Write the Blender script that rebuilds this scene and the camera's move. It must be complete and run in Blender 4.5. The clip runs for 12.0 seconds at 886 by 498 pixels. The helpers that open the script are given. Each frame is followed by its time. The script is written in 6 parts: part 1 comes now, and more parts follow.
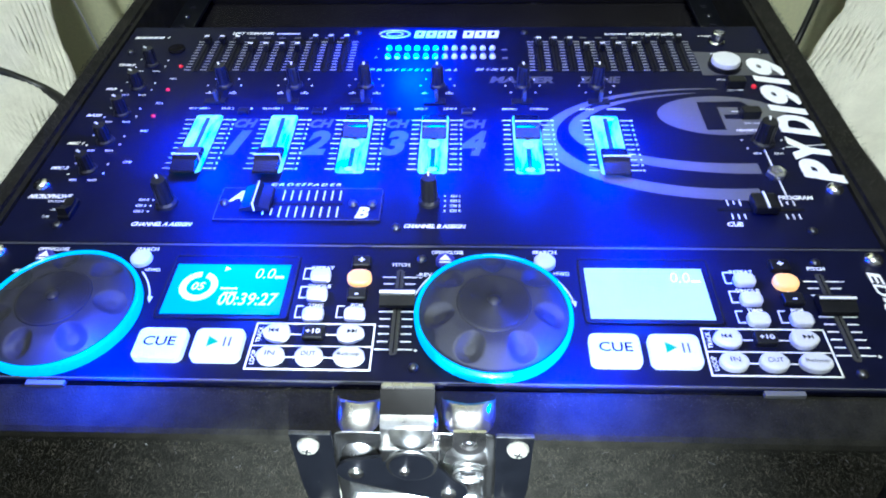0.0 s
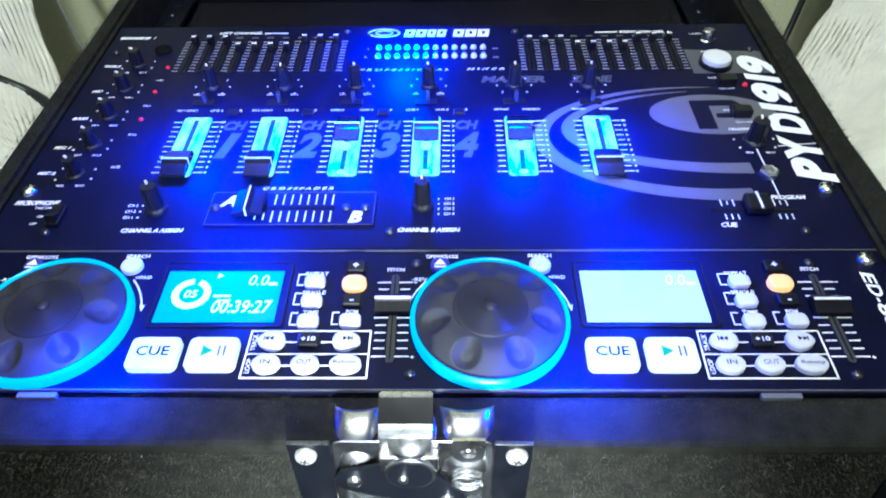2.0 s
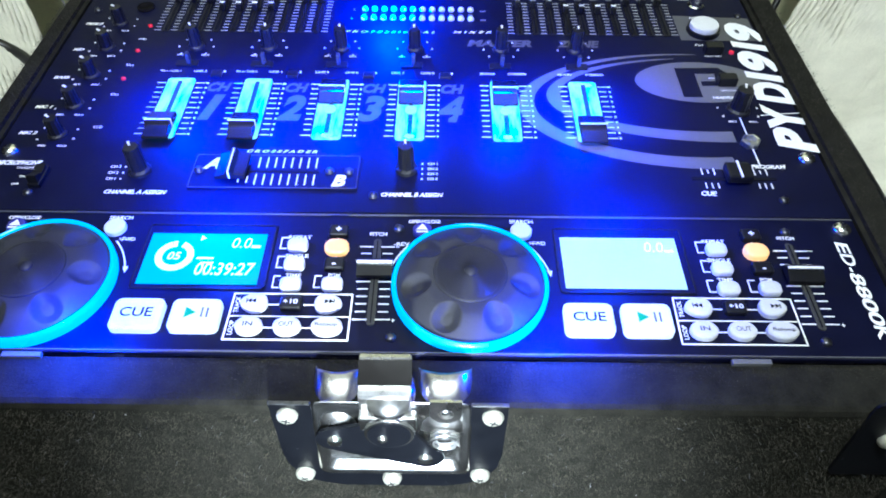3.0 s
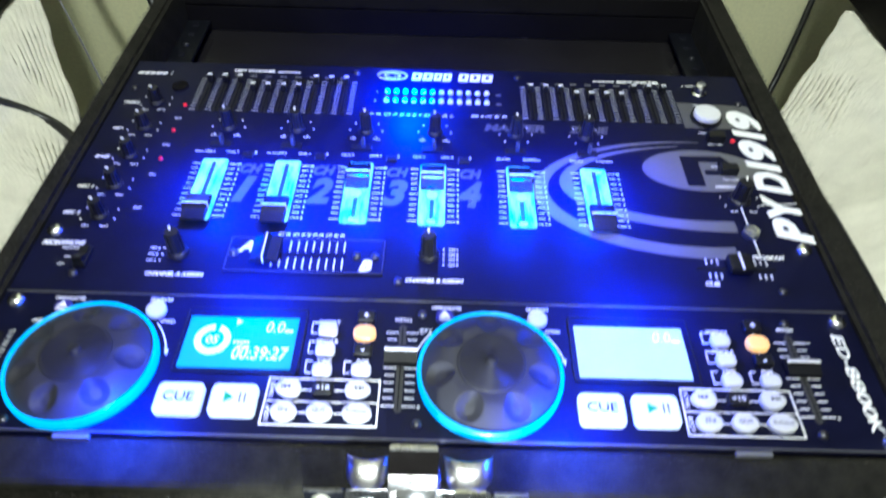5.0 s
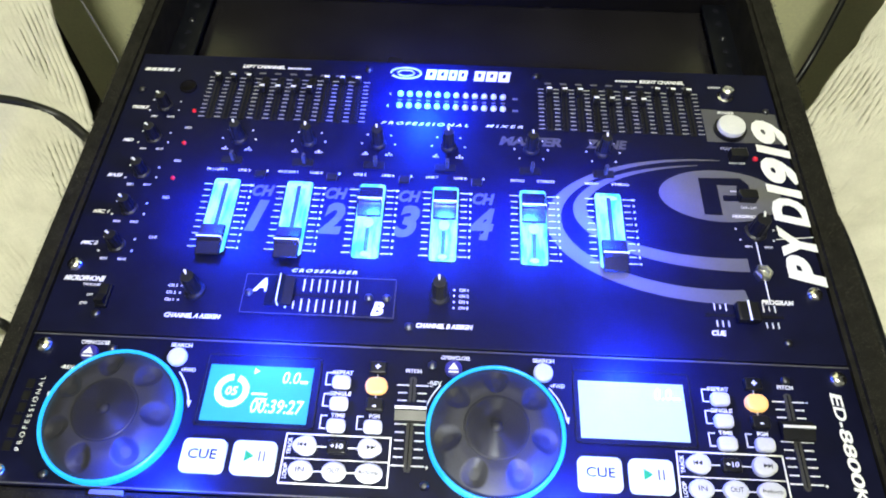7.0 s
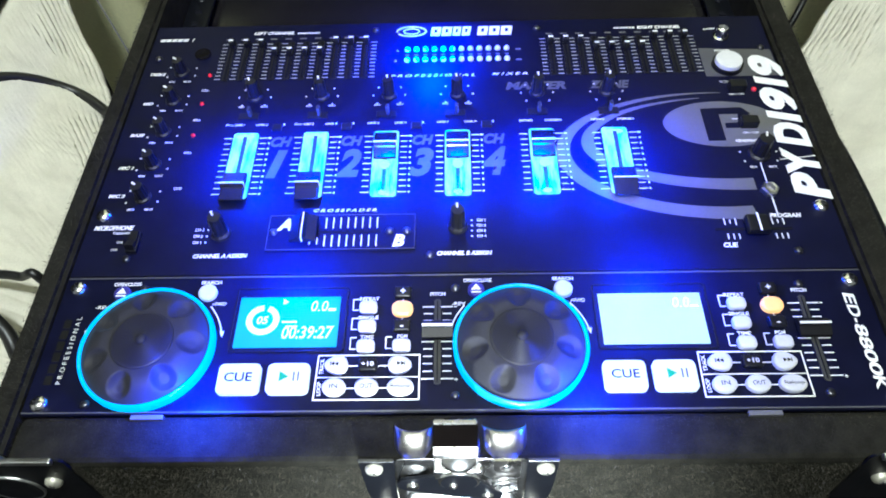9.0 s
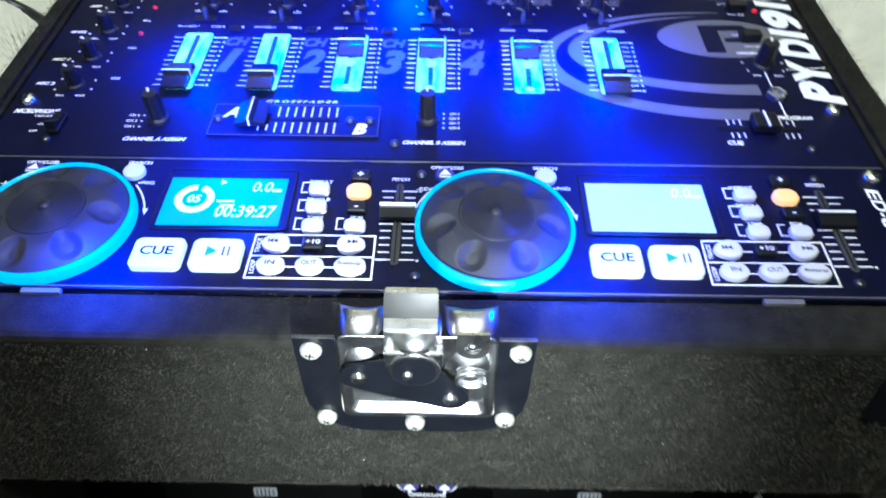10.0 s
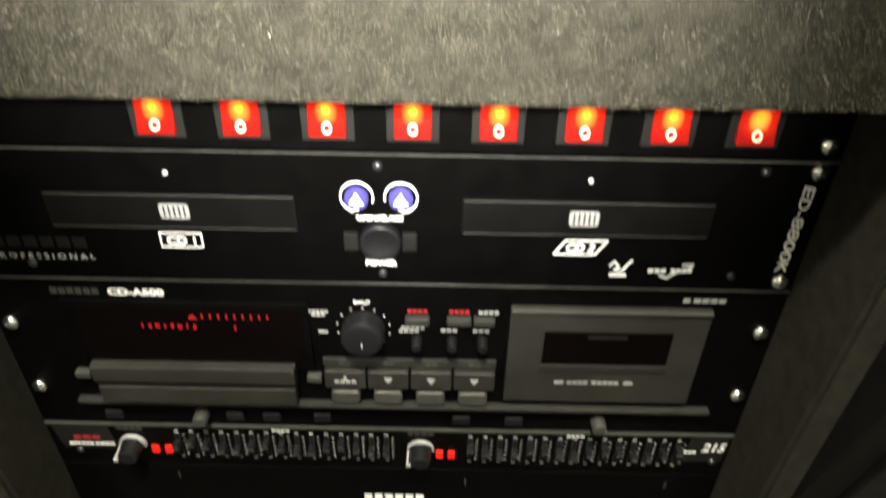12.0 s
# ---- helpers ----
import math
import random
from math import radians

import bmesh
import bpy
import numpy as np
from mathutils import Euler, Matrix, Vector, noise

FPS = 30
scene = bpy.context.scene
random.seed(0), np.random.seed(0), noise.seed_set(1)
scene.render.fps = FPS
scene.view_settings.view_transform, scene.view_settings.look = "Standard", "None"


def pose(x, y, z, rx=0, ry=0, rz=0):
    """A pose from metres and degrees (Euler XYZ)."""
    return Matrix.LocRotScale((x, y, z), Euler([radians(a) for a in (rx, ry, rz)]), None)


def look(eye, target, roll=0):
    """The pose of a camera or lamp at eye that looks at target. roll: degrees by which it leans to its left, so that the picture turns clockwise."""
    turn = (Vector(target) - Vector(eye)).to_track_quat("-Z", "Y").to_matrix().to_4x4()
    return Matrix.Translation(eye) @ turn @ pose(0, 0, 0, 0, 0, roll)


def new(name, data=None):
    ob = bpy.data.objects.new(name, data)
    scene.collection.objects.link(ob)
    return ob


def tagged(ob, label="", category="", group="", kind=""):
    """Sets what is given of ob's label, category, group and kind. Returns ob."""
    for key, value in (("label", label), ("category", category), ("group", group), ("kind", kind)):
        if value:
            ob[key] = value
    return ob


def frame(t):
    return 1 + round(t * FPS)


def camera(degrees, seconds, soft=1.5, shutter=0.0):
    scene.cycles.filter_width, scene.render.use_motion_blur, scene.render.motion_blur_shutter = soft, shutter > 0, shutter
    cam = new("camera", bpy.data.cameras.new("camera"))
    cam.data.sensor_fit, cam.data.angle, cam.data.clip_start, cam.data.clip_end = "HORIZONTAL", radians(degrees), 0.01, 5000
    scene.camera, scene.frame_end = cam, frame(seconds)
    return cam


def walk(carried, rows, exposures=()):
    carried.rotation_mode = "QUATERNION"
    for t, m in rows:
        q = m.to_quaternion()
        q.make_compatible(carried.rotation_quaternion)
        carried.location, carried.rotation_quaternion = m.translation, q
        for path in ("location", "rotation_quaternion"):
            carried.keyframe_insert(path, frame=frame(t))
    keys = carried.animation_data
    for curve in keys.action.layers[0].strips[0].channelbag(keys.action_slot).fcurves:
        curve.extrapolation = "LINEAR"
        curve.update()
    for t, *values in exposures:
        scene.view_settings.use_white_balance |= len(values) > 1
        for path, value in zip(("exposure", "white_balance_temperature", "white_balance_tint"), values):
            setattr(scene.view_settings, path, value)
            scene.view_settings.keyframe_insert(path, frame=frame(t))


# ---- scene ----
cam = camera(64.3, 12.0, soft=1.8, shutter=0.5)
# the case's flat top: x to the right, y away, z up from the panel
TOP = pose(0, 0, 0.85)
PATH = [
    (0, (0.021, -0.276, 0.269), (-0.045, 1.13, -1.152), -1.4),
    (0.5, (0.016, -0.276, 0.279), (-0.01, 1.127, -1.147), -0.1),
    (1, (0.015, -0.275, 0.273), (-0.03, 1.085, -1.193), -1.2),
    (1.5, (0.018, -0.274, 0.272), (-0.031, 1.079, -1.2), -1.6),
    (2, (0.017, -0.27, 0.272), (-0.013, 1.12, -1.165), -1.0),
    (2.4, (0.02, -0.269, 0.2775), (0.008, 1.144, -1.137), -0.5),
    (2.5, (0.02, -0.269, 0.278), (0.01, 1.126, -1.155), -0.4),
    (2.7, (0.022, -0.27, 0.276), (0.023, 1.036, -1.239), 0.3),
    (4.3, (0.016, -0.277, 0.275), (0.004, 1.191, -1.083), 0.9),
    (4.5, (0.016, -0.279, 0.276), (-0.016, 1.214, -1.055), 0.2),
    (5, (0.007, -0.264, 0.316), (0.012, 1.108, -1.14), 1.7),
    (5.5, (0.011, -0.197, 0.395), (-0.042, 1.131, -1.099), 0.5),
    (6, (0.015, -0.172, 0.395), (-0.059, 1.031, -1.202), -1.4),
    (6.5, (0.015, -0.176, 0.388), (-0.039, 1.016, -1.217), -1.0),
    (7, (0.009, -0.183, 0.384), (-0.03, 0.896, -1.299), 0.6),
    (8.8, (-0.004, -0.241, 0.361), (-0.041, 0.908, -1.275), -1.8),
    (9, (0.0, -0.241, 0.363), (-0.045, 0.899, -1.28), -2.6),
    (9.5, (-0.004, -0.248, 0.349), (-0.024, 0.908, -1.283), -1.4),
    (10, (0.012, -0.291, 0.251), (-0.002, 1.032, -1.249), 0.4),
    (10.1, (0.012, -0.294, 0.240), (-0.038, 0.944, -1.066), 0.2),
    (10.2, (0.012, -0.298, 0.224), (-0.023, 0.966, -1.057), 0.0),
    (10.3, (0.012, -0.302, 0.205), (-0.043, 1.004, -1.032), -0.3),
    (10.4, (0.012, -0.308, 0.183), (-0.037, 1.019, -1.032), -0.6),
    (10.5, (0.012, -0.313, 0.162), (-0.073, 1.173, -1.174), -0.9),
    (11, (0.009, -0.334, 0.117), (-0.021, 1.095, -1.282), 2.4),
    (11.5, (0.027, -0.34, 0.085), (-0.009, 1.06, -1.343), 0.4),
    (12, (0.036, -0.361, 0.052), (0.033, 0.944, -1.464), 1.0),
]
EXPOSE = [(0.0, 0.0, 5250, 8), (2.7, 0.0, 5250, 8), (4.6, 0.05, 5350, 8), (5.0, 0.0, 5600, 6), (5.4, 0.0, 7300, 2), (7.2, 0.05, 6300, 5), (8.8, 0.03, 5550, 8), (9.6, 0.08, 5550, 8), (10.0, -0.05, 5350, 8), (10.5, 0.4, 5500, 7), (11.0, 1.0, 5900, 8), (11.5, 1.5, 6500, 9), (12.0, 1.8, 7000, 11)]
walk(cam, [(t, TOP @ look(eye, target, roll)) for t, eye, target, roll in PATH], EXPOSE)

# ---- light ----
world = bpy.data.worlds.new("room_dark")
world.use_nodes = True
world.node_tree.nodes["Background"].inputs[0].default_value = (0.9, 0.85, 0.7, 1)
world.node_tree.nodes["Background"].inputs[1].default_value = 0.02
scene.world = world


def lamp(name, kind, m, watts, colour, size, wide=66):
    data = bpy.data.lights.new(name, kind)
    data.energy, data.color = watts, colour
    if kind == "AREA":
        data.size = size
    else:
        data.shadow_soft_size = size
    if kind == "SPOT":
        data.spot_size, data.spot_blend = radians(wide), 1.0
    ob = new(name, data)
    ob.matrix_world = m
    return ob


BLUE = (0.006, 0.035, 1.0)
# added overhead fill for walls and towels, and the lens-carried white light, kept still
lamp("overhead_fill", "POINT", TOP @ pose(-0.03, -0.38, 1.33), 77.0, (0.97, 0.96, 0.84), 0.05)
lamp("torch_light", "SPOT", TOP @ look((0.016, -0.38, 0.085), (0.008, -0.130, -0.058)), 20.0, (0.95, 0.97, 0.90), 0.010)
# added blue spots over meter, faders, wheels and displays, standing in for their glow
lamp("meter_glow_helper", "SPOT", TOP @ pose(-0.02, 0.194, 0.034), 7.0, BLUE, 0.006, 172)
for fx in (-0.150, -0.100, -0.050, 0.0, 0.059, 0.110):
    lamp("fader_glow_helper", "SPOT", TOP @ pose(fx, 0.085, 0.036), 2.7, BLUE, 0.006, 172)
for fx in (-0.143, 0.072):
    lamp("wheel_glow_helper", "SPOT", TOP @ pose(fx, -0.093, 0.030), 2.4, (0.015, 0.05, 1.0), 0.004, 172)
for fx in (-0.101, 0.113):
    lamp("display_glow_helper", "SPOT", TOP @ pose(fx, -0.014, 0.036), 3.0, (0.012, 0.05, 1.0), 0.006, 172)

# ---- materials ----


def mat(name, colour, rough=0.5, metal=0.0, spread=0.25, scale=60.0, bump=0.0, fine=900.0, glow=None, power=0.0, coat=0.0, spec=0.5):
    """A surface with broad stains and fine grain; scales per metre."""
    m = bpy.data.materials.new(name)
    m.use_nodes = True
    nt = m.node_tree
    bs = nt.nodes["Principled BSDF"]
    bs.inputs["Roughness"].default_value, bs.inputs["Metallic"].default_value = rough, metal
    bs.inputs["Coat Weight"].default_value = coat
    bs.inputs["Specular IOR Level"].default_value = spec
    bs.inputs["Base Color"].default_value = (*colour, 1)
    if glow:
        bs.inputs["Emission Color"].default_value = (*glow, 1)
        bs.inputs["Emission Strength"].default_value = power
    if spread or bump:
        co = nt.nodes.new("ShaderNodeTexCoord")
        n1, n2 = nt.nodes.new("ShaderNodeTexNoise"), nt.nodes.new("ShaderNodeTexNoise")
        n1.inputs["Scale"].default_value, n1.inputs["Detail"].default_value = scale, 4
        n2.inputs["Scale"].default_value, n2.inputs["Detail"].default_value = fine, 3
        nt.links.new(co.outputs["Object"], n1.inputs["Vector"])
        nt.links.new(co.outputs["Object"], n2.inputs["Vector"])
        mix = nt.nodes.new("ShaderNodeMath")
        mix.operation = "ADD"
        nt.links.new(n1.outputs["Fac"], mix.inputs[0])
        nt.links.new(n2.outputs["Fac"], mix.inputs[1])
        ramp = nt.nodes.new("ShaderNodeValToRGB")
        ramp.color_ramp.elements[0].position, ramp.color_ramp.elements[1].position = 0.36, 0.64
        half = nt.nodes.new("ShaderNodeMath")
        half.operation, half.inputs[1].default_value = "MULTIPLY", 0.5
        nt.links.new(mix.outputs[0], half.inputs[0])
        nt.links.new(half.outputs[0], ramp.inputs[0])
        lo, hi = [c * (1 - spread) for c in colour], [min(1, c * (1 + spread)) for c in colour]
        ramp.color_ramp.elements[0].color, ramp.color_ramp.elements[1].color = (*lo, 1), (*hi, 1)
        nt.links.new(ramp.outputs[0], bs.inputs["Base Color"])
        rr = nt.nodes.new("ShaderNodeMapRange")
        rr.inputs[3].default_value, rr.inputs[4].default_value = max(0.02, rough - 0.08), min(1, rough + 0.1)
        nt.links.new(n1.outputs["Fac"], rr.inputs[0])
        nt.links.new(rr.outputs[0], bs.inputs["Roughness"])
        if bump:
            b = nt.nodes.new("ShaderNodeBump")
            b.inputs["Strength"].default_value, b.inputs["Distance"].default_value = bump, 1.0 / fine
            nt.links.new(n2.outputs["Fac"], b.inputs["Height"])
            nt.links.new(b.outputs[0], bs.inputs["Normal"])
    return m


# black panels; the blue of the LED glow is mixed into both colours
PANEL = mat("powder_coat_led_blue", (0.0022, 0.0028, 0.0170), 0.50, spread=0.3, bump=0.12, fine=2500, spec=0.16)
PANEL2 = mat("satin_panel_led_blue", (0.0022, 0.0028, 0.0155), 0.42, spread=0.3, bump=0.1, fine=2500, spec=0.15)
CAPGLOSS = mat("glossy_black_cap", (0.008, 0.008, 0.011), 0.22, spread=0.2, spec=0.5)
GLOSSBLACK = mat("gloss_black_panel", (0.0014, 0.0013, 0.0013), 0.32, spread=0.3, bump=0.08, fine=2500, spec=0.05)
PRINT = mat("white_print", (0.78, 0.78, 0.78), 0.55, spread=0.08)
GREYPRINT = mat("grey_print", (0.105, 0.105, 0.108), 0.5, spread=0.1)
DIMPRINT = mat("dim_grey_print", (0.07, 0.07, 0.075), 0.5, spread=0.1)
REDPRINT = mat("red_print", (0.22, 0.012, 0.014), 0.5, spread=0.1)
CARPET = mat("charcoal_carpet", (0.0150, 0.0142, 0.0110), 0.95, spread=0.5, scale=110, bump=1.0, fine=1900, spec=0.1)
FIBRE = mat("carpet_fibre", (0.050, 0.045, 0.032), 0.8, spread=0.8, scale=70, fine=1800, spec=0.3)
BOARD = mat("dark_painted_board", (0.011, 0.010, 0.010), 0.24, spread=0.4, scale=14, bump=0.1, fine=500)
PLASTIC = mat("black_plastic", (0.007, 0.007, 0.008), 0.32, spread=0.2, spec=0.25)
TRAY = mat("black_tray_plastic", (0.0032, 0.0031, 0.0030), 0.34, spread=0.2, spec=0.12)
# black wheel; the haze over it is put into a lighter, bluish colour
WHEEL = mat("satin_wheel_hazed", (0.026, 0.026, 0.034), 0.52, spread=0.15, spec=0.24)
HUB = mat("turned_black_hub", (0.020, 0.020, 0.027), 0.40, spread=0.15, spec=0.20)
RUBBER = mat("black_rubber_knob", (0.010, 0.010, 0.013), 0.35, spread=0.2, bump=0.1, spec=0.3)
GREYPLASTIC = mat("dark_grey_plastic", (0.0085, 0.0083, 0.0078), 0.42, spread=0.2, bump=0.08, spec=0.18)
MIDGREY = mat("mid_grey_plastic", (0.019, 0.0185, 0.0170), 0.42, spread=0.2, bump=0.08, spec=0.22)
KEYGREY = mat("grey_key_plastic", (0.038, 0.038, 0.035), 0.4, spread=0.12, spec=0.3)
# plain white plastic keys, brightened by a slight added glow
WHITEKEY = mat("white_button_added_glow", (0.50, 0.50, 0.50), 0.35, spread=0.06, glow=(0.80, 0.85, 1.0), power=0.05)
LITKEY = mat("backlit_white_button", (0.35, 0.38, 0.40), 0.35, spread=0.05, glow=(0.62, 0.80, 0.92), power=0.80)
POWERKEY = mat("grey_white_button", (0.62, 0.62, 0.62), 0.4, spread=0.1)
AMBER = mat("amber_lit_button", (0.30, 0.18, 0.08), 0.35, spread=0.05, glow=(1.0, 0.54, 0.17), power=1.15)
STEEL = mat("worn_steel", (0.60, 0.60, 0.60), 0.30, 1.0, spread=0.2, scale=80, bump=0.15, fine=700)
CHROME = mat("nickel_plate", (0.80, 0.80, 0.80), 0.21, 1.0, spread=0.12, scale=50, bump=0.02, fine=350)
# the nickel in a darker colour, so that its reflections come out weaker
NICKEL = mat("dimmed_nickel", (0.40, 0.39, 0.38), 0.28, 1.0, spread=0.2, scale=60, bump=0.03, fine=350)
SCREWMAT = mat("zinc_screw", (0.62, 0.60, 0.50), 0.50, 0.7, spread=0.2, scale=400)
DARKSCREW = mat("dark_screw", (0.10, 0.10, 0.11), 0.3, 0.9, spread=0.2, scale=400)
BLACKMETAL = mat("black_painted_steel", (0.0045, 0.005, 0.007), 0.34, 0.0, spread=0.2, scale=90, bump=0.04, spec=0.18)
GUIDE = mat("cyan_light_guide", (0.02, 0.10, 0.06), 0.3, spread=0.1, glow=(0.15, 0.86, 0.88), power=1.35)
GUIDEHOT = mat("bright_light_guide", (0.05, 0.15, 0.15), 0.3, spread=0.1, glow=(0.50, 1.0, 1.0), power=1.05)
RING = mat("blue_ring_light", (0.02, 0.10, 0.2), 0.25, spread=0.1, glow=(0.015, 0.40, 1.0), power=1.45)
gt = GUIDE.node_tree
gco, gmap, gno, gra = [gt.nodes.new(k) for k in ("ShaderNodeTexCoord", "ShaderNodeMapping", "ShaderNodeTexNoise", "ShaderNodeValToRGB")]
gmap.inputs["Scale"].default_value = (190, 42, 60)
gno.inputs["Scale"].default_value, gno.inputs["Detail"].default_value = 1.0, 3
gra.color_ramp.elements[0].position, gra.color_ramp.elements[0].color = 0.36, (0.05, 0.62, 0.74, 1)
gra.color_ramp.elements[1].position, gra.color_ramp.elements[1].color = 0.66, (0.42, 0.98, 0.96, 1)
for a, b in ((gco.outputs["Object"], gmap.inputs[0]), (gmap.outputs[0], gno.inputs["Vector"]), (gno.outputs["Fac"], gra.inputs[0]), (gra.outputs[0], gt.nodes["Principled BSDF"].inputs["Emission Color"])):
    gt.links.new(a, b)
SLOT = mat("dark_slot", (0.01, 0.03, 0.04), 0.4, spread=0.2)
LEDBLUE = mat("blue_led", (0.2, 0.5, 0.9), 0.2, spread=0.0, glow=(0.24, 0.60, 1.0), power=1.3)
LEDOFF = mat("clear_led", (0.50, 0.50, 0.52), 0.25, spread=0.05)
LEDRED = mat("red_led", (0.6, 0.02, 0.03), 0.25, spread=0.0, glow=(1.0, 0.03, 0.08), power=0.18)
LEDORANGE = mat("orange_red_led", (0.45, 0.012, 0.008), 0.25, spread=0.0, glow=(1.0, 0.010, 0.006), power=0.17)
LCD = mat("teal_display", (0.02, 0.08, 0.09), 0.65, spread=0.04, scale=30, glow=(0.0, 0.50, 0.55), power=0.85)
LCDINK = mat("display_segment", (0.6, 0.8, 0.85), 0.3, spread=0.0, glow=(0.50, 0.95, 0.95), power=0.9)
LCDPALE = mat("pale_blue_display", (0.06, 0.10, 0.12), 0.65, spread=0.06, scale=30, glow=(0.60, 0.90, 0.98), power=1.05)
LCDPALEINK = mat("pale_display_segment", (0.6, 0.8, 0.85), 0.3, spread=0.0, glow=(0.55, 0.92, 1.0), power=0.95)
GLASSY = mat("dark_display_glass", (0.0016, 0.0010, 0.0010), 0.20, spread=0.1, spec=0.08)
VFDRED = mat("red_display_segment", (0.08, 0.004, 0.004), 0.3, spread=0.0, glow=(1.0, 0.02, 0.03), power=0.11)
SWHOT = mat("orange_rocker_glow", (0.8, 0.2, 0.02), 0.2, spread=0.2, glow=(1.0, 0.30, 0.01), power=0.42)
PURPLE = mat("purple_button", (0.045, 0.040, 0.20), 0.35, spread=0.1, spec=0.2)
GREENINK = mat("green_print", (0.01, 0.30, 0.07), 0.4, spread=0.1)
TICKPRINT = mat("soft_white_print", (0.27, 0.27, 0.27), 0.55, spread=0.1)
# near-black; on rear deck, bay back and lid it carries their shade
MATTEBLACK = mat("matte_black", (0.0058, 0.0052, 0.0052), 0.85, spread=0.3, scale=30, spec=0.05)
LEGEND = mat("lit_legend", (0.6, 0.5, 0.4), 0.4, spread=0.0, glow=(1.0, 0.72, 0.5), power=0.30)
BLACKINK = mat("black_print", (0.010, 0.010, 0.014), 0.6, spread=0.1, spec=0.05)
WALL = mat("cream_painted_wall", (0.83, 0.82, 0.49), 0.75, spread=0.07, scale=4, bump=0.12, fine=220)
TOWEL = mat("white_terry_cloth", (0.58, 0.56, 0.47), 0.95, spread=0.10, scale=60, bump=0.55, fine=1300, spec=0.1)
EDGING = mat("pale_aluminium_edging", (0.48, 0.47, 0.35), 0.45, spread=0.2, scale=60, bump=0.1, fine=700)
CABLE = mat("black_cable", (0.007, 0.007, 0.007), 0.4, spread=0.2)
SPEAKER = mat("black_speaker_vinyl", (0.008, 0.007, 0.006), 0.7, spread=0.3, bump=0.3, fine=800, spec=0.12)
# colours for unseen surfaces, kept dull to weaken reflections in the metal
PALEWALL = mat("unseen_grey_wall", (0.42, 0.42, 0.40), 0.8, spread=0.06, scale=4, bump=0.1, fine=220)
FLOORMAT = mat("unseen_dark_floor", (0.02, 0.018, 0.016), 0.6, spread=0.3, scale=8)
CEILMAT = mat("unseen_grey_ceiling", (0.36, 0.35, 0.31), 0.9, spread=0.05, scale=5)

# red rocker lit from behind by a small bulb
SWGLOW = bpy.data.materials.new("lit_red_rocker")
SWGLOW.use_nodes = True
nt = SWGLOW.node_tree
bs = nt.nodes["Principled BSDF"]
bs.inputs["Base Color"].default_value, bs.inputs["Roughness"].default_value = (0.12, 0.003, 0.002, 1), 0.16
bs.inputs["Specular IOR Level"].default_value = 0.3
co, sep = nt.nodes.new("ShaderNodeTexCoord"), nt.nodes.new("ShaderNodeVectorMath")
sep.operation, sep.inputs[1].default_value = "DISTANCE", (0.5, 0.62, 0.5)
nt.links.new(co.outputs["Generated"], sep.inputs[0])
wob = nt.nodes.new("ShaderNodeTexNoise")
wob.inputs["Scale"].default_value = 3.0
nt.links.new(co.outputs["Object"], wob.inputs["Vector"])
ramp = nt.nodes.new("ShaderNodeValToRGB")
ramp.color_ramp.elements[0].position, ramp.color_ramp.elements[0].color = 0.16, (1.0, 0.42, 0.05, 1)
ramp.color_ramp.elements[1].position, ramp.color_ramp.elements[1].color = 0.62, (0.16, 0.001, 0.001, 1)
mid = ramp.color_ramp.elements.new(0.34)
mid.color = (0.42, 0.010, 0.002, 1)
nt.links.new(sep.outputs["Value"], ramp.inputs[0])
nt.links.new(ramp.outputs[0], bs.inputs["Emission Color"])
bs.inputs["Emission Strength"].default_value = 0.50

# ---- shape helpers ----


def thing(name, m, label, category, group="", kind=""):
    ob = new(name)
    ob.empty_display_size = 0.02
    ob.matrix_world = m
    return tagged(ob, label, category, group, kind)


def mesh_of(bm, name, material, smooth=False):
    me = bpy.data.meshes.new(name)
    bm.normal_update()
    bm.to_mesh(me)
    bm.free()
    if material:
        me.materials.append(material)
    if smooth:
        for p in me.polygons:
            p.use_smooth = True
    return me


def part(name, bm, material, parent, label="", smooth=False, at=None):
    me = bm if isinstance(bm, bpy.types.Mesh) else mesh_of(bm, name, material, smooth)
    ob = new(name, me)
    ob.parent = parent
    if at is not None:
        ob.matrix_basis = at
    return tagged(ob, label)


def box(bm, x0, x1, y0, y1, z0, z1, bevel=0.0, seg=2):
    r = bmesh.ops.create_cube(bm, size=1.0, matrix=Matrix.Translation(((x0 + x1) / 2, (y0 + y1) / 2, (z0 + z1) / 2)) @ Matrix.Diagonal((x1 - x0, y1 - y0, z1 - z0, 1)))
    if bevel:
        es = list({e for v in r["verts"] for e in v.link_edges})
        bmesh.ops.bevel(bm, geom=es, offset=bevel, segments=seg, profile=0.6, affect="EDGES", clamp_overlap=True)
    return bm


def rod(bm, x, y, z0, z1, r0, r1=None, seg=20, bevel=0.0):
    r1 = r0 if r1 is None else r1
    r = bmesh.ops.create_cone(bm, cap_ends=True, segments=seg, radius1=r0, radius2=r1, depth=z1 - z0, matrix=Matrix.Translation((x, y, (z0 + z1) / 2)))
    if bevel:
        top_edges = [e for e in {e for v in r["verts"] for e in v.link_edges} if all(v.co.z > z1 - 1e-6 for v in e.verts)]
        bmesh.ops.bevel(bm, geom=top_edges, offset=bevel, segments=2, profile=0.5, affect="EDGES")
    return bm


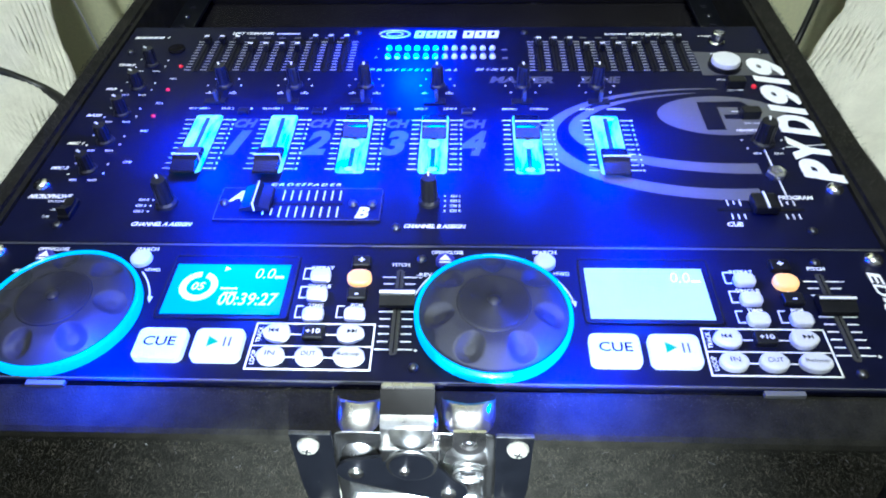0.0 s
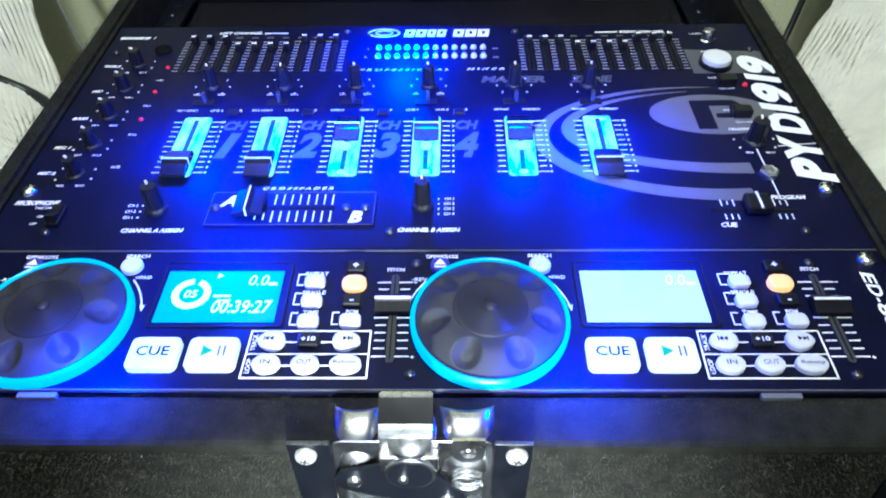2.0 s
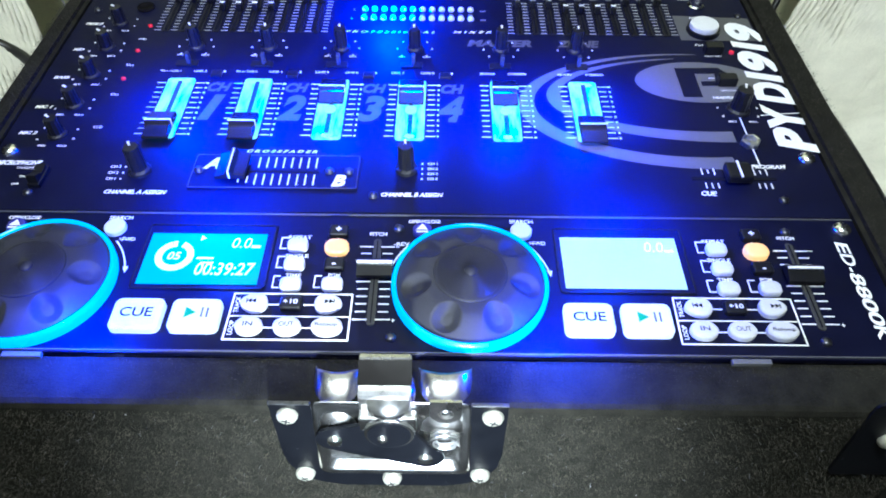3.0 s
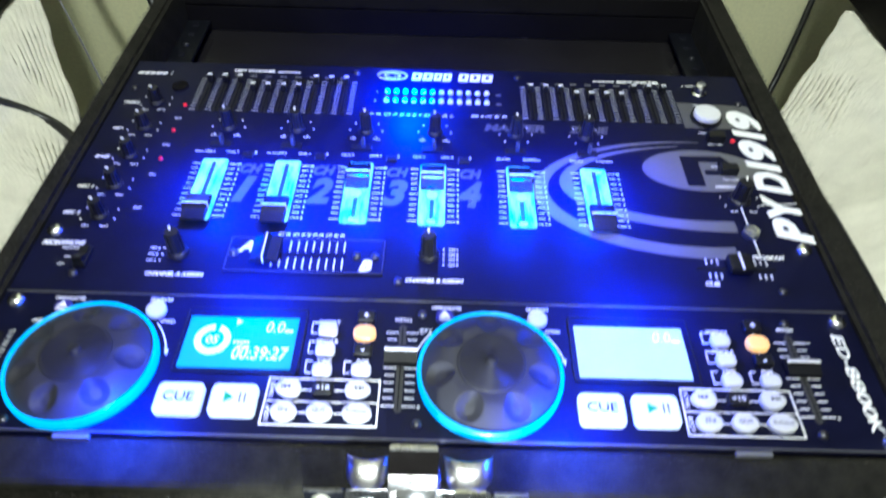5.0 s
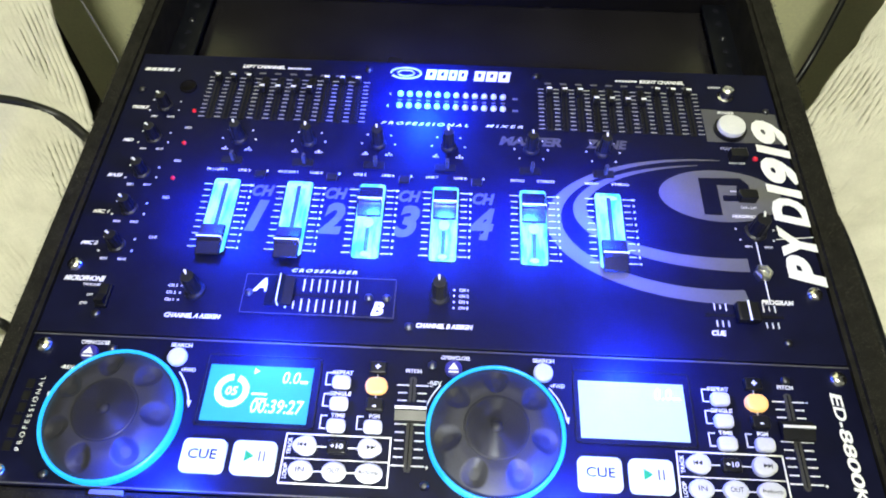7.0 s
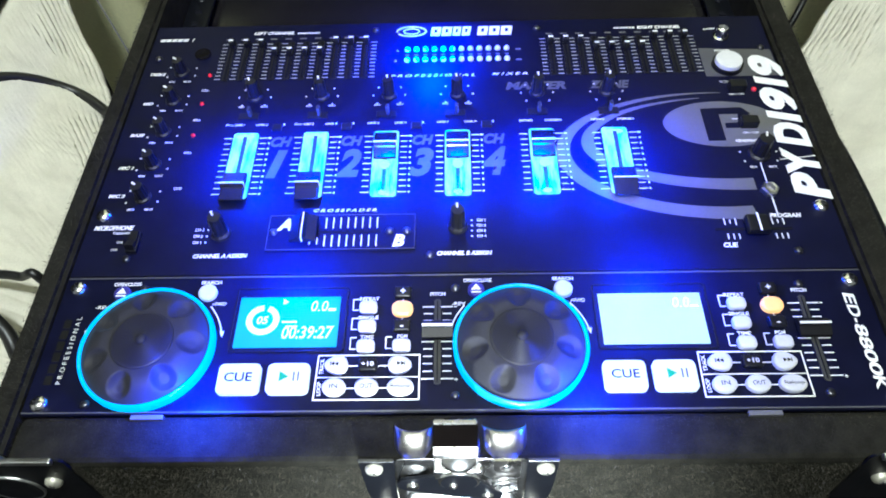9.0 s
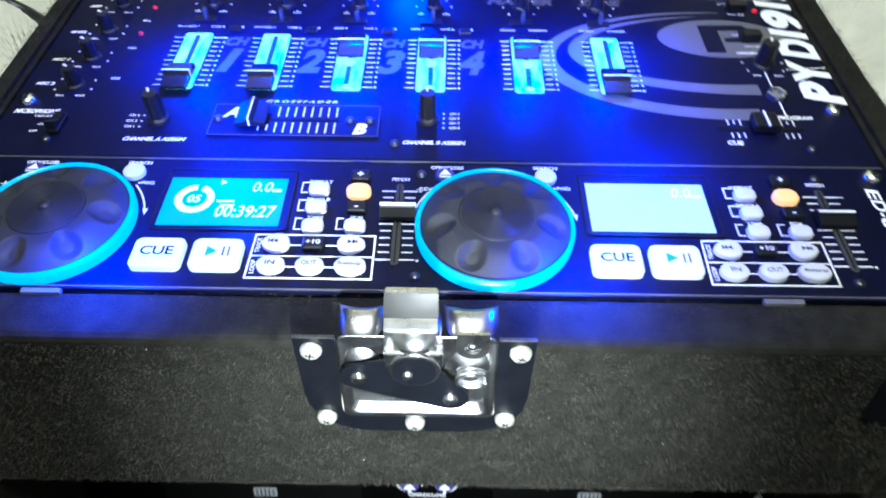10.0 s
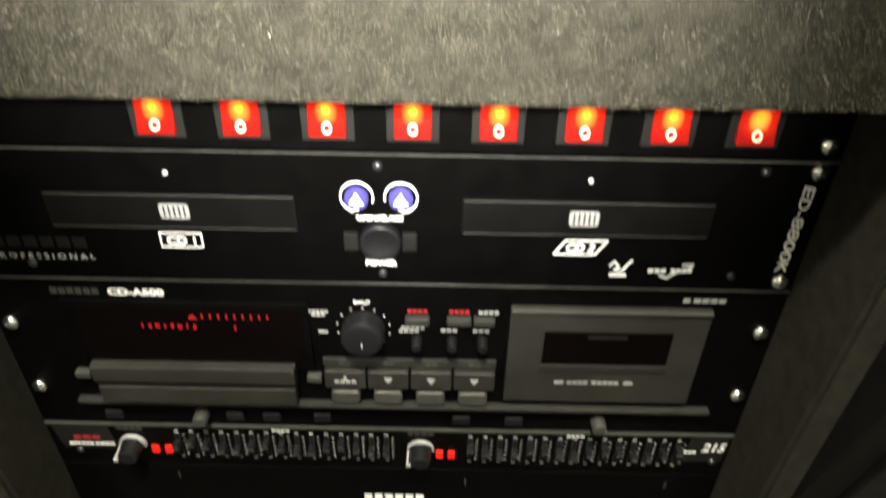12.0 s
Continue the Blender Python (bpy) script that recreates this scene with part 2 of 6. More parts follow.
def lathe(bm, x, y, profile, seg=48):
    """Turns a profile of (radius, height) about a standing axis at x, y."""
    rings = []
    for r, z in profile:
        if r < 1e-6:
            rings.append([bm.verts.new((x, y, z))])
        else:
            rings.append([bm.verts.new((x + r * math.cos(2 * math.pi * k / seg), y + r * math.sin(2 * math.pi * k / seg), z)) for k in range(seg)])
    for a, b in zip(rings, rings[1:]):
        for k in range(seg):
            q = [a[k % len(a)], a[(k + 1) % len(a)], b[(k + 1) % len(b)], b[k % len(b)]]
            q = list(dict.fromkeys(q))
            if len(q) > 2:
                bm.faces.new(q)
    bmesh.ops.recalc_face_normals(bm, faces=bm.faces[:])
    return bm


def prism(bm, pts, z0, z1):
    lo = [bm.verts.new((x, y, z0)) for x, y in pts]
    hi = [bm.verts.new((x, y, z1)) for x, y in pts]
    n = len(pts)
    bm.faces.new(hi)
    bm.faces.new(lo[::-1])
    for k in range(n):
        bm.faces.new((lo[k], lo[(k + 1) % n], hi[(k + 1) % n], hi[k]))
    bmesh.ops.recalc_face_normals(bm, faces=bm.faces[:])
    return bm


def round_rect(x0, x1, y0, y1, r, seg=5):
    pts = []
    for cx, cy, a0 in ((x1 - r, y1 - r, 0), (x0 + r, y1 - r, 90), (x0 + r, y0 + r, 180), (x1 - r, y0 + r, 270)):
        for k in range(seg + 1):
            a = radians(a0 + 90 * k / seg)
            pts.append((cx + r * math.cos(a), cy + r * math.sin(a)))
    return pts


def pillow(bm, pts, z0, z1, inset=0.0012):
    """A button cap: an outline raised to z1 with a softened rim."""
    cx, cy = sum(p[0] for p in pts) / len(pts), sum(p[1] for p in pts) / len(pts)
    ext = max(max(abs(p[0] - cx) for p in pts), 1e-4)

    def ring(shrink, z):
        k = 1 - shrink / ext
        return [bm.verts.new((cx + (x - cx) * k, cy + (y - cy) * k, z)) for x, y in pts]
    rs = [ring(0, z0), ring(0, z1 - inset * 0.6), ring(inset * 0.35, z1 - inset * 0.2), ring(inset, z1)]
    n = len(pts)
    for a, b in zip(rs, rs[1:]):
        for k in range(n):
            bm.faces.new((a[k], a[(k + 1) % n], b[(k + 1) % n], b[k]))
    bm.faces.new(rs[-1])
    bm.faces.new(rs[0][::-1])
    bmesh.ops.recalc_face_normals(bm, faces=bm.faces[:])
    return bm


def outline(bm, pts, width, z0, z1, closed=True):
    """A flat band along a line of points."""
    n = len(pts)
    for k in range(n if closed else n - 1):
        a, b = Vector(pts[k]), Vector(pts[(k + 1) % n])
        d = (b - a)
        if d.length < 1e-7:
            continue
        d.normalize()
        s = Vector((-d.y, d.x)) * width / 2
        a2, b2 = a - d * width * 0.3, b + d * width * 0.3
        prism(bm, [tuple(a2 + s), tuple(a2 - s), tuple(b2 - s), tuple(b2 + s)], z0, z1)
    return bm


def tube(points, radius, seg=8):
    """A smooth hose through the points."""
    bm = bmesh.new()
    fine = []
    pts = [Vector(p) for p in points]
    for k in range(len(pts) - 1):
        p0, p1, p2, p3 = pts[max(k - 1, 0)], pts[k], pts[k + 1], pts[min(k + 2, len(pts) - 1)]
        for j in range(10):
            t = j / 10
            fine.append(0.5 * ((2 * p1) + (-p0 + p2) * t + (2 * p0 - 5 * p1 + 4 * p2 - p3) * t * t + (-p0 + 3 * p1 - 3 * p2 + p3) * t ** 3))
    fine.append(pts[-1])
    rings = []
    for k, p in enumerate(fine):
        d = (fine[min(k + 1, len(fine) - 1)] - fine[max(k - 1, 0)]).normalized()
        u = d.cross(Vector((0.3, 0.2, 1))).normalized()
        v = d.cross(u)
        rings.append([bm.verts.new(p + radius * (math.cos(2 * math.pi * j / seg) * u + math.sin(2 * math.pi * j / seg) * v)) for j in range(seg)])
    for a, b in zip(rings, rings[1:]):
        for j in range(seg):
            bm.faces.new((a[j], a[(j + 1) % seg], b[(j + 1) % seg], b[j]))
    bm.faces.new(rings[0][::-1])
    bm.faces.new(rings[-1])
    bmesh.ops.recalc_face_normals(bm, faces=bm.faces[:])
    return bm


def lettering(body, x, y, height, parent, material, width=0.0, turn=0, shear=0.0, bold=0.02, z=0.0004, align="CENTER", name="lettering"):
    """Printed words of that capital height, centred on x, y (or starting there)."""
    cu = bpy.data.curves.new("lettering", "FONT")
    cu.body, cu.size, cu.shear, cu.offset, cu.resolution_u, cu.extrude = body, 1.0, shear, bold, 3, 0.0
    tmp = bpy.data.objects.new("lettering", cu)
    me = bpy.data.meshes.new_from_object(tmp)
    bpy.data.objects.remove(tmp)
    bpy.data.curves.remove(cu)
    co = np.empty(len(me.vertices) * 3)
    me.vertices.foreach_get("co", co)
    co = co.reshape(-1, 3)
    lo, hi = co.min(0), co.max(0)
    if lo[1] < -0.6 or hi[1] > 1.3 or lo[0] < -1:
        bpy.data.meshes.remove(me)
        return lettering(body, x, y, height, parent, material, width, turn, shear, 0.0, z, align, name)
    s = height / 0.70
    sx = width / (hi[0] - lo[0]) if width else s
    co[:, 0] = (co[:, 0] - ((lo[0] + hi[0]) / 2 if align == "CENTER" else lo[0])) * sx
    co[:, 1] = (co[:, 1] - 0.35) * s
    co[:, 2] = z
    me.vertices.foreach_set("co", co.ravel())
    me.materials.clear()
    me.materials.append(material)
    me.update()
    return part(name, me, None, parent, at=pose(x, y, 0, 0, 0, turn))


def spaced(word, x, y, height, parent, material, width, turn=0, shear=0.0, bold=0.02, z=0.0004, thin=0.55):
    """A word whose letters are set one by one; a 1 or a dash takes less room."""
    wide = [thin if c in "1-" else 1.0 for c in word]
    unit, at = width / sum(wide), -width / 2
    for c, w in zip(word, wide):
        mid = at + unit * w / 2
        at += unit * w
        q = radians(turn)
        lettering(c, x + mid * math.cos(q), y + mid * math.sin(q), height, parent, material, unit * w * (1.04 if c != "-" else 0.6), turn, shear, bold, z)


def bars(rects, parent, material, z=0.0004, name="print_bar", skew=0.0):
    """Writing too small to read: flat bars of (x, y, width, height)."""
    bm = bmesh.new()
    single = []
    for x, y, w, h in rects:
        n = int(w / (1.35 * h)) if name == "print_bar" and w > 3.2 * h else 1
        single += [(x - w / 2 + w * (q + 0.5) / n, y, w / n * (0.80 if n > 1 else 1.0), h) for q in range(n)]
    for x, y, w, h in single:
        k = skew * h / 2
        prism(bm, [(x - w / 2 - k, y - h / 2), (x + w / 2 - k, y - h / 2), (x + w / 2 + k, y + h / 2), (x - w / 2 + k, y + h / 2)], z - 0.0003, z)
    ob = part(name, bm, material, parent)
    if len(single) > 2:
        ob["kind"] = "stuff"
    return ob


def screw_mesh(r, material):
    bm = bmesh.new()
    lathe(bm, 0, 0, [(r, 0), (r, r * 0.25), (r * 0.85, r * 0.55), (r * 0.55, r * 0.75), (r * 0.2, r * 0.82), (0, r * 0.83)], 20)
    me = mesh_of(bm, "screw", material, True)
    bm = bmesh.new()
    for a in (0, 90):
        c = bmesh.ops.create_cube(bm, size=1, matrix=pose(0, 0, r * 0.72, 0, 0, a) @ Matrix.Diagonal((r * 0.80, r * 0.16, r * 0.25, 1)))
    cross = mesh_of(bm, "cross_slot", DARKSCREW)
    return me, cross


SCREWS = {"silver": screw_mesh(0.0055, CHROME), "small": screw_mesh(0.0026, DARKSCREW), "zinc": screw_mesh(0.0047, SCREWMAT), "rack": screw_mesh(0.005, CHROME)}


def screw(parent, x, y, kind="silver", z=0.0, turn=20):
    head, cross = SCREWS[kind]
    s = part("screw", head, None, parent, at=pose(x, y, z, 0, 0, turn))
    part("cross_slot", cross, None, s)
    return s

# ---- the room ----
GROUND = -0.85


def slab(name, x0, x1, y0, y1, z0, z1, material, label, category):
    bm = bmesh.new()
    box(bm, x0, x1, y0, y1, z0, z1)
    ob = new(name, mesh_of(bm, name, material))
    ob.matrix_world = TOP
    return tagged(ob, label, category, kind="structure")


# only the back wall shows; the rest is added and toned for reflections
slab("floor", -1.6, 1.6, -3.2, 0.70, GROUND - 0.1, GROUND, FLOORMAT, "unseen floor under the rack case, darkened to dim reflections", "floor")
slab("wall_back", -1.6, 1.6, 0.60, 0.70, GROUND, 1.55, WALL, "cream painted plaster wall behind the case", "wall")
slab("wall_left", -1.7, -1.6, -3.2, 0.70, GROUND, 1.55, PALEWALL, "unseen side wall, greyed to dim reflections", "wall")
slab("wall_right", 1.6, 1.7, -3.2, 0.70, GROUND, 1.55, PALEWALL, "unseen side wall, greyed to dim reflections", "wall")
slab("wall_front", -1.6, 1.6, -3.3, -3.2, GROUND, 1.55, PALEWALL, "unseen wall behind the viewer, greyed to dim reflections", "wall")
slab("ceiling", -1.7, 1.7, -3.3, 0.70, 1.55, 1.65, CEILMAT, "unseen ceiling, greyed to dim reflections", "ceiling")

# ---- the carpeted case ----
case = thing("equipment_case", TOP, "charcoal carpeted equipment case with sloping rack front, lid open", "equipment case")
XL0, XL1, XR0, XR1 = -0.258, -0.2425, 0.2425, 0.263


def case_board(name, x0, x1, y0, y1, z0, z1, bevel=0.003, material=None, label=""):
    bm = bmesh.new()
    box(bm, x0, x1, y0, y1, z0, z1, bevel, 3)
    return part(name, bm, material or CARPET, case, label)


def side_outline():
    """The side of the case: flat top, front board leaning in, rack front sloping out below."""
    return [(-0.121, 0.004), (0.452, 0.004), (0.452, GROUND + 0.001), (-0.262, GROUND + 0.001), (-0.142, -0.14), (-0.132, -0.124)]


for nm, x0, x1 in (("side_wall", XL0, XL1), ("side_wall", XR0, XR1)):
    bm = bmesh.new()
    prism(bm, side_outline(), 0, x1 - x0)
    bmesh.ops.bevel(bm, geom=bm.edges[:], offset=0.003, segments=2, affect="EDGES", clamp_overlap=True)
    for v in bm.verts:
        v.co = Vector((x0 + v.co.z, v.co.x, v.co.y))
    bmesh.ops.recalc_face_normals(bm, faces=bm.faces[:])
    part(nm, bm, CARPET, case)
# front board with a rounded, carpeted upper edge, leaning a little
FRONT = pose(0, -0.124, -0.005, 85.4, 0, 0)
bm = bmesh.new()
box(bm, XL1 + 0.0005, XR0 - 0.0005, -0.1215, 0.0055, -0.0278, 0.0, 0.006, 4)
front_board = part("front_board", bm, CARPET, case, at=FRONT)
# weak light at the rear is put in as a blacker surface
case_board("rear_deck", XL1 + 0.0005, XR0 - 0.0005, 0.357, 0.452, -0.016, 0.003, 0.003, MATTEBLACK, "rear deck, its shade drawn as a black surface")
case_board("back_board", XL1 + 0.0005, XR0 - 0.0005, 0.436, 0.4515, GROUND + 0.002, -0.0165, 0.001)
case_board("bay_floor", XL1 + 0.0005, XR0 - 0.0005, 0.2345, 0.4355, -0.052, -0.042, 0.001, BOARD, "dark painted board inside the open bay")
case_board("bay_back", XL1 + 0.0005, XR0 - 0.0005, 0.358, 0.370, -0.0415, -0.0165, 0.001, MATTEBLACK)
case_board("inner_shelf", XL1 + 0.0005, XR0 - 0.0005, -0.095, 0.19, -0.15, -0.135, 0.001, BOARD)
for sx in (-1, 1):
    bm = bmesh.new()
    box(bm, min(sx * 0.2205, sx * 0.2418), max(sx * 0.2205, sx * 0.2418), 0.2345, 0.3565, -0.034, -0.031, 0.0006)
    rail = part("rack_rail", bm, BLACKMETAL, case, "black steel rack rail with bare screw holes")
    for k in range(7):
        bm = bmesh.new()
        rod(bm, sx * 0.232, 0.243 + k * 0.0175, -0.0312, -0.0306, 0.0028, seg=12)
        part("screw_hole", bm, BLACKINK, rail)
    screw(rail, sx * 0.232, 0.311, "small", -0.031)
# hinges and the open lid behind
bm = bmesh.new()
box(bm, -0.262, 0.274, 0.470, 0.530, 0.004, 0.36, 0.006, 3)
lid = part("lid", bm, MATTEBLACK, case, "lid folded open behind the case, its shade drawn as black")
for hx in (-0.125, 0.160):
    bm = bmesh.new()
    bmesh.ops.create_cone(bm, cap_ends=True, segments=14, radius1=0.0042, radius2=0.0042, depth=0.078, matrix=pose(hx, 0.4605, 0.006, 0, 90, 0))
    hinge = part("hinge", bm, CHROME if hx < 0 else DARKSCREW, case, "shiny steel hinge barrel" if hx < 0 else "darker metal hinge barrel", smooth=False)
    bm = bmesh.new()
    box(bm, hx - 0.038, hx + 0.038, 0.4525, 0.4585, -0.03, 0.006, 0.0008)
    part("hinge_leaf", bm, STEEL, hinge)
    for k in (-0.026, -0.013, 0.0, 0.013, 0.026):
        bm = bmesh.new()
        box(bm, hx + k - 0.0006, hx + k + 0.0006, 0.4560, 0.4650, 0.0012, 0.0108)
        part("hinge_joint", bm, BLACKINK, hinge)
bm = bmesh.new()
box(bm, -0.256, 0.268, 0.4615, 0.4698, -0.004, 0.0062, 0.0008)
part("lid_edging", bm, EDGING, case, "grey metal edging of the lid")

# black liner inside the lower opening
for sx in (-1, 1):
    bm = bmesh.new()
    prism(bm, [(-0.1405, -0.142), (-0.06, -0.142), (0.02, GROUND + 0.003), (-0.2585, GROUND + 0.003)], 0, 0.0006)
    for v in bm.verts:
        v.co = Vector((sx * 0.2424 - sx * v.co.z, v.co.x, v.co.y))
    bmesh.ops.recalc_face_normals(bm, faces=bm.faces[:])
    part("side_liner", bm, CARPET, case, "charcoal carpet lining the opening")

# fuzzy pile: short loose fibres on the carpeted faces
rng = np.random.default_rng(7)


def pile(count, place, normal, tall, name="carpet_nap", fibre=None):
    """Loose fibres; place(u, v) gives points of the face, normal its direction."""
    u, v = rng.random(count), rng.random(count)
    p = place(u, v)
    n = np.broadcast_to(np.array(normal), p.shape)
    lean = rng.normal(0, 0.75, p.shape)
    d = n + lean
    d /= np.linalg.norm(d, axis=1)[:, None]
    side = np.cross(d, rng.normal(0, 1, p.shape))
    side /= np.linalg.norm(side, axis=1)[:, None]
    length = tall * (0.5 + rng.random(count))[:, None]
    w = 0.00010
    base = p - n * 0.0002
    verts = np.stack([base - side * w, base + side * w, base + d * length + side * w * 0.5, base + d * length - side * w * 0.5], 1).reshape(-1, 3)
    me = bpy.data.meshes.new(name)
    me.from_pydata(verts.tolist(), [], [(4 * k, 4 * k + 1, 4 * k + 2, 4 * k + 3) for k in range(count)])
    me.materials.append(fibre or FIBRE)
    return me


def tuft(me, at=None, parent=None):
    ob = part("carpet_nap", me, None, parent or case, at=at)
    ob["kind"] = "stuff"


tuft(pile(90000, lambda u, v: np.stack([-0.242 + 0.484 * u, -0.119 + 0.120 * v, 0 * u], 1), (0, 0, 1), 0.0013), FRONT)
tuft(pile(520, lambda u, v: np.stack([-0.242 + 0.484 * u, -0.116 + 0.117 * v, 0.0006 + 0 * u], 1), (0, 0, 1), 0.0022, fibre=GREYPRINT), FRONT)
tuft(pile(7000, lambda u, v: np.stack([-0.242 + 0.484 * u, -0.119 + 0.022 * v, -0.0013 + 0 * u], 1), (0, 0, 1), 0.0011))
for x0, x1 in ((XL0, XL1), (XR0, XR1)):
    tuft(pile(6000, lambda u, v, x0=x0, x1=x1: np.stack([x0 + (x1 - x0) * u, -0.118 + 0.566 * v, 0.004 + 0 * u], 1), (0, 0, 1), 0.0013))
    tuft(pile(4000, lambda u, v, x0=x0, x1=x1: np.stack([(x0 if x0 < 0 else x1) + 0 * u, -0.118 + 0.566 * v, 0.003 - 0.02 * u], 1), (-1 if x0 < 0 else 1, 0, 0), 0.0022))
tuft(pile(900, lambda u, v: np.stack([-0.24 + 0.48 * u, 0.36 + 0.09 * v, 0.003 + 0 * u], 1), (0, 0, 1), 0.0013))

# added black roll in place of the dark gap between case side and towel
bm = bmesh.new()
rows = []
for k in range(25):
    y = 0.118 - 0.216 * k / 24
    swell = math.sin(math.pi * min(1.0, max(0.0, k / 24)) * 0.999) ** 0.35
    rows.append([bm.verts.new((XR1 + 0.0005 + (0.0035 + 0.0145 * swell) * (0.5 + 0.5 * math.cos(radians(q))), y, -0.030 + 0.022 * math.sin(radians(q)))) for q in range(0, 360, 24)])
for a, b in zip(rows, rows[1:]):
    for k in range(15):
        bm.faces.new((a[k], a[(k + 1) % 15], b[(k + 1) % 15], b[k]))
bm.faces.new(rows[0])
bm.faces.new(rows[-1][::-1])
bmesh.ops.recalc_face_normals(bm, faces=bm.faces[:])
part("gap_filler", bm, BLACKMETAL, case, "rounded black filler added for the dark gap beside the towel", smooth=True)

# corner hardware on the front
for sx in (-1, 1):
    cx = XL0 if sx < 0 else XR1
    bm = bmesh.new()
    lathe(bm, 0, 0, [(0.017, -0.003), (0.0165, 0.002), (0.013, 0.007), (0.007, 0.0095), (0, 0.0102)], 20)
    part("ball_corner", bm, STEEL, case, "dull steel ball corner", True, at=pose(cx + sx * 0.002, -0.116, -0.004))
    bm = bmesh.new()
    prism(bm, round_rect(min(sx * 0.206, cx), max(sx * 0.206, cx), -0.045, 0.014, 0.004), 0.0003, 0.0016)
    plate = part("corner_plate", bm, BLACKMETAL, case, "black steel corner plate with a bright upper lip", at=FRONT)
    bm = bmesh.new()
    box(bm, min(sx * 0.210, cx), max(sx * 0.210, cx), 0.0125, 0.0165, 0.0010, 0.0040, 0.0008)
    part("lip", bm, STEEL, plate)
    screw(plate, sx * 0.2213, -0.013, "zinc", 0.0016)
    bm = bmesh.new()
    lathe(bm, sx * 0.247, -0.022, [(0.016, 0.0016), (0.0155, 0.003), (0.0135, 0.0028), (0.010, 0.0018), (0, 0.0017)], 24)
    # thin steel ring stands in for curved highlights on the dish
    dish = part("dish", bm, BLACKMETAL, plate, smooth=True)
    bm = bmesh.new()
    lathe(bm, sx * 0.247, -0.022, [(0.0160, 0.0020), (0.0158, 0.0031), (0.0152, 0.0033), (0.0149, 0.0029)], 32)
    part("rim_highlight", bm, STEEL, dish, "thin steel ring drawn for the dish's curved highlight", smooth=True)
for lx, ly in ((-0.117, -0.0005), (-0.03, -0.09), (0.12, -0.07)):
    bm = bmesh.new()
    bmesh.ops.create_icosphere(bm, subdivisions=1, radius=0.0004, matrix=pose(lx, ly, 0.001) @ Matrix.Diagonal((1, 1.3, 0.6, 1)))
    part("lint", bm, TICKPRINT, case, at=FRONT)

# ---- butterfly latch on the front board ----
LX = -0.002
bm = bmesh.new()
prism(bm, [(LX - 0.051, 0.0105), (LX - 0.033, 0.0105), (LX - 0.033, -0.043), (LX + 0.036, -0.043), (LX + 0.036, 0.0105), (LX + 0.052, 0.0105),
           (LX + 0.0515, -0.030), (LX + 0.050, -0.041), (LX + 0.045, -0.051), (LX + 0.036, -0.0575), (LX + 0.026, -0.060), (LX - 0.024, -0.060),
           (LX - 0.035, -0.057), (LX - 0.044, -0.050), (LX - 0.049, -0.040), (LX - 0.0505, -0.030)], 0.0004, 0.0020)
latch = part("latch", bm, BLACKMETAL, case, "black and nickel butterfly latch with a turned key", at=FRONT)
for x, y in ((-0.0425, 0.003), (0.0465, 0.003), (-0.041, -0.0475), (0.0005, -0.0515), (0.043, -0.0475)):
    screw(latch, LX + x - 0.001, y, "zinc", 0.0020, turn=random.uniform(0, 90))
# pressed dish: walls, floor and bright lower lip
bm = bmesh.new()
pts = round_rect(LX - 0.0335, LX + 0.0365, -0.0435, 0.011, 0.005, 6)
cx, cy = LX + 0.0015, -0.007
rings = []
for shrink, z in ((0.0, 0.0024), (0.0, 0.0046), (0.06, 0.0052), (0.12, 0.0040), (0.16, 0.0010), (0.20, 0.0006)):
    rings.append([bm.verts.new((cx + (x - cx) * (1 - shrink), cy + (y - cy) * (1 - shrink), z if y < -0.006 else 0.0006 + (z - 0.0006) * max(0.05, 1 - (y + 0.006) / 0.014))) for x, y in pts])
for a, b in zip(rings, rings[1:]):
    for k in range(len(pts)):
        bm.faces.new((a[k], a[(k + 1) % len(pts)], b[(k + 1) % len(pts)], b[k]))
bm.faces.new(rings[-1])
bmesh.ops.recalc_face_normals(bm, faces=bm.faces[:])
part("dish", bm, CHROME, latch, "bright nickel dish", smooth=True)
# nickel shell: a rounded shoulder on each side of the hook
for x0, x1 in ((-0.0335, -0.0128), (0.0128, 0.0365)):
    bm = bmesh.new()
    mid, half = LX + (x0 + x1) / 2, (x1 - x0) / 2
    rows = []
    for y, z in ((0.0096, -0.0150), (0.0112, -0.0145), (0.0112, -0.0128), (0.0100, -0.0090), (0.0075, -0.0040), (0.0030, 0.0004), (-0.0030, 0.0032), (-0.0085, 0.0042), (-0.0088, 0.0020)):
        rows.append([bm.verts.new((mid + half * math.sin(radians(q)), y - 0.0035 * abs(math.sin(radians(q))) ** 5, z - 0.0060 * (1 - max(0.0, math.cos(radians(q)))))) for q in range(-90, 91, 6)])
    for a, b in zip(rows, rows[1:]):
        for k in range(len(a) - 1):
            bm.faces.new((a[k], a[k + 1], b[k + 1], b[k]))
    bmesh.ops.recalc_face_normals(bm, faces=bm.faces[:])
    part("shell", bm, NICKEL, latch, "rounded bright nickel shoulder", smooth=True)
# hook that rises back over the top edge
bm = bmesh.new()
prof = [(0.0020, 0.0040), (0.0022, 0.0150), (0.0016, 0.0170), (0.0002, 0.0182), (-0.0020, 0.0188), (-0.0040, 0.0196), (-0.0095, 0.0224), (-0.0110, 0.0238), (-0.0124, 0.0250), (-0.0140, 0.0252), (-0.0150, 0.0240), (-0.0146, 0.0222), (-0.0120, 0.0205), (-0.0050, 0.0168), (-0.0020, 0.0150), (-0.0015, 0.0040)]
prism(bm, prof, -0.0112, 0.0112)
for v in bm.verts:
    v.co = Vector((LX - 0.001 + v.co.z, v.co.y, v.co.x))
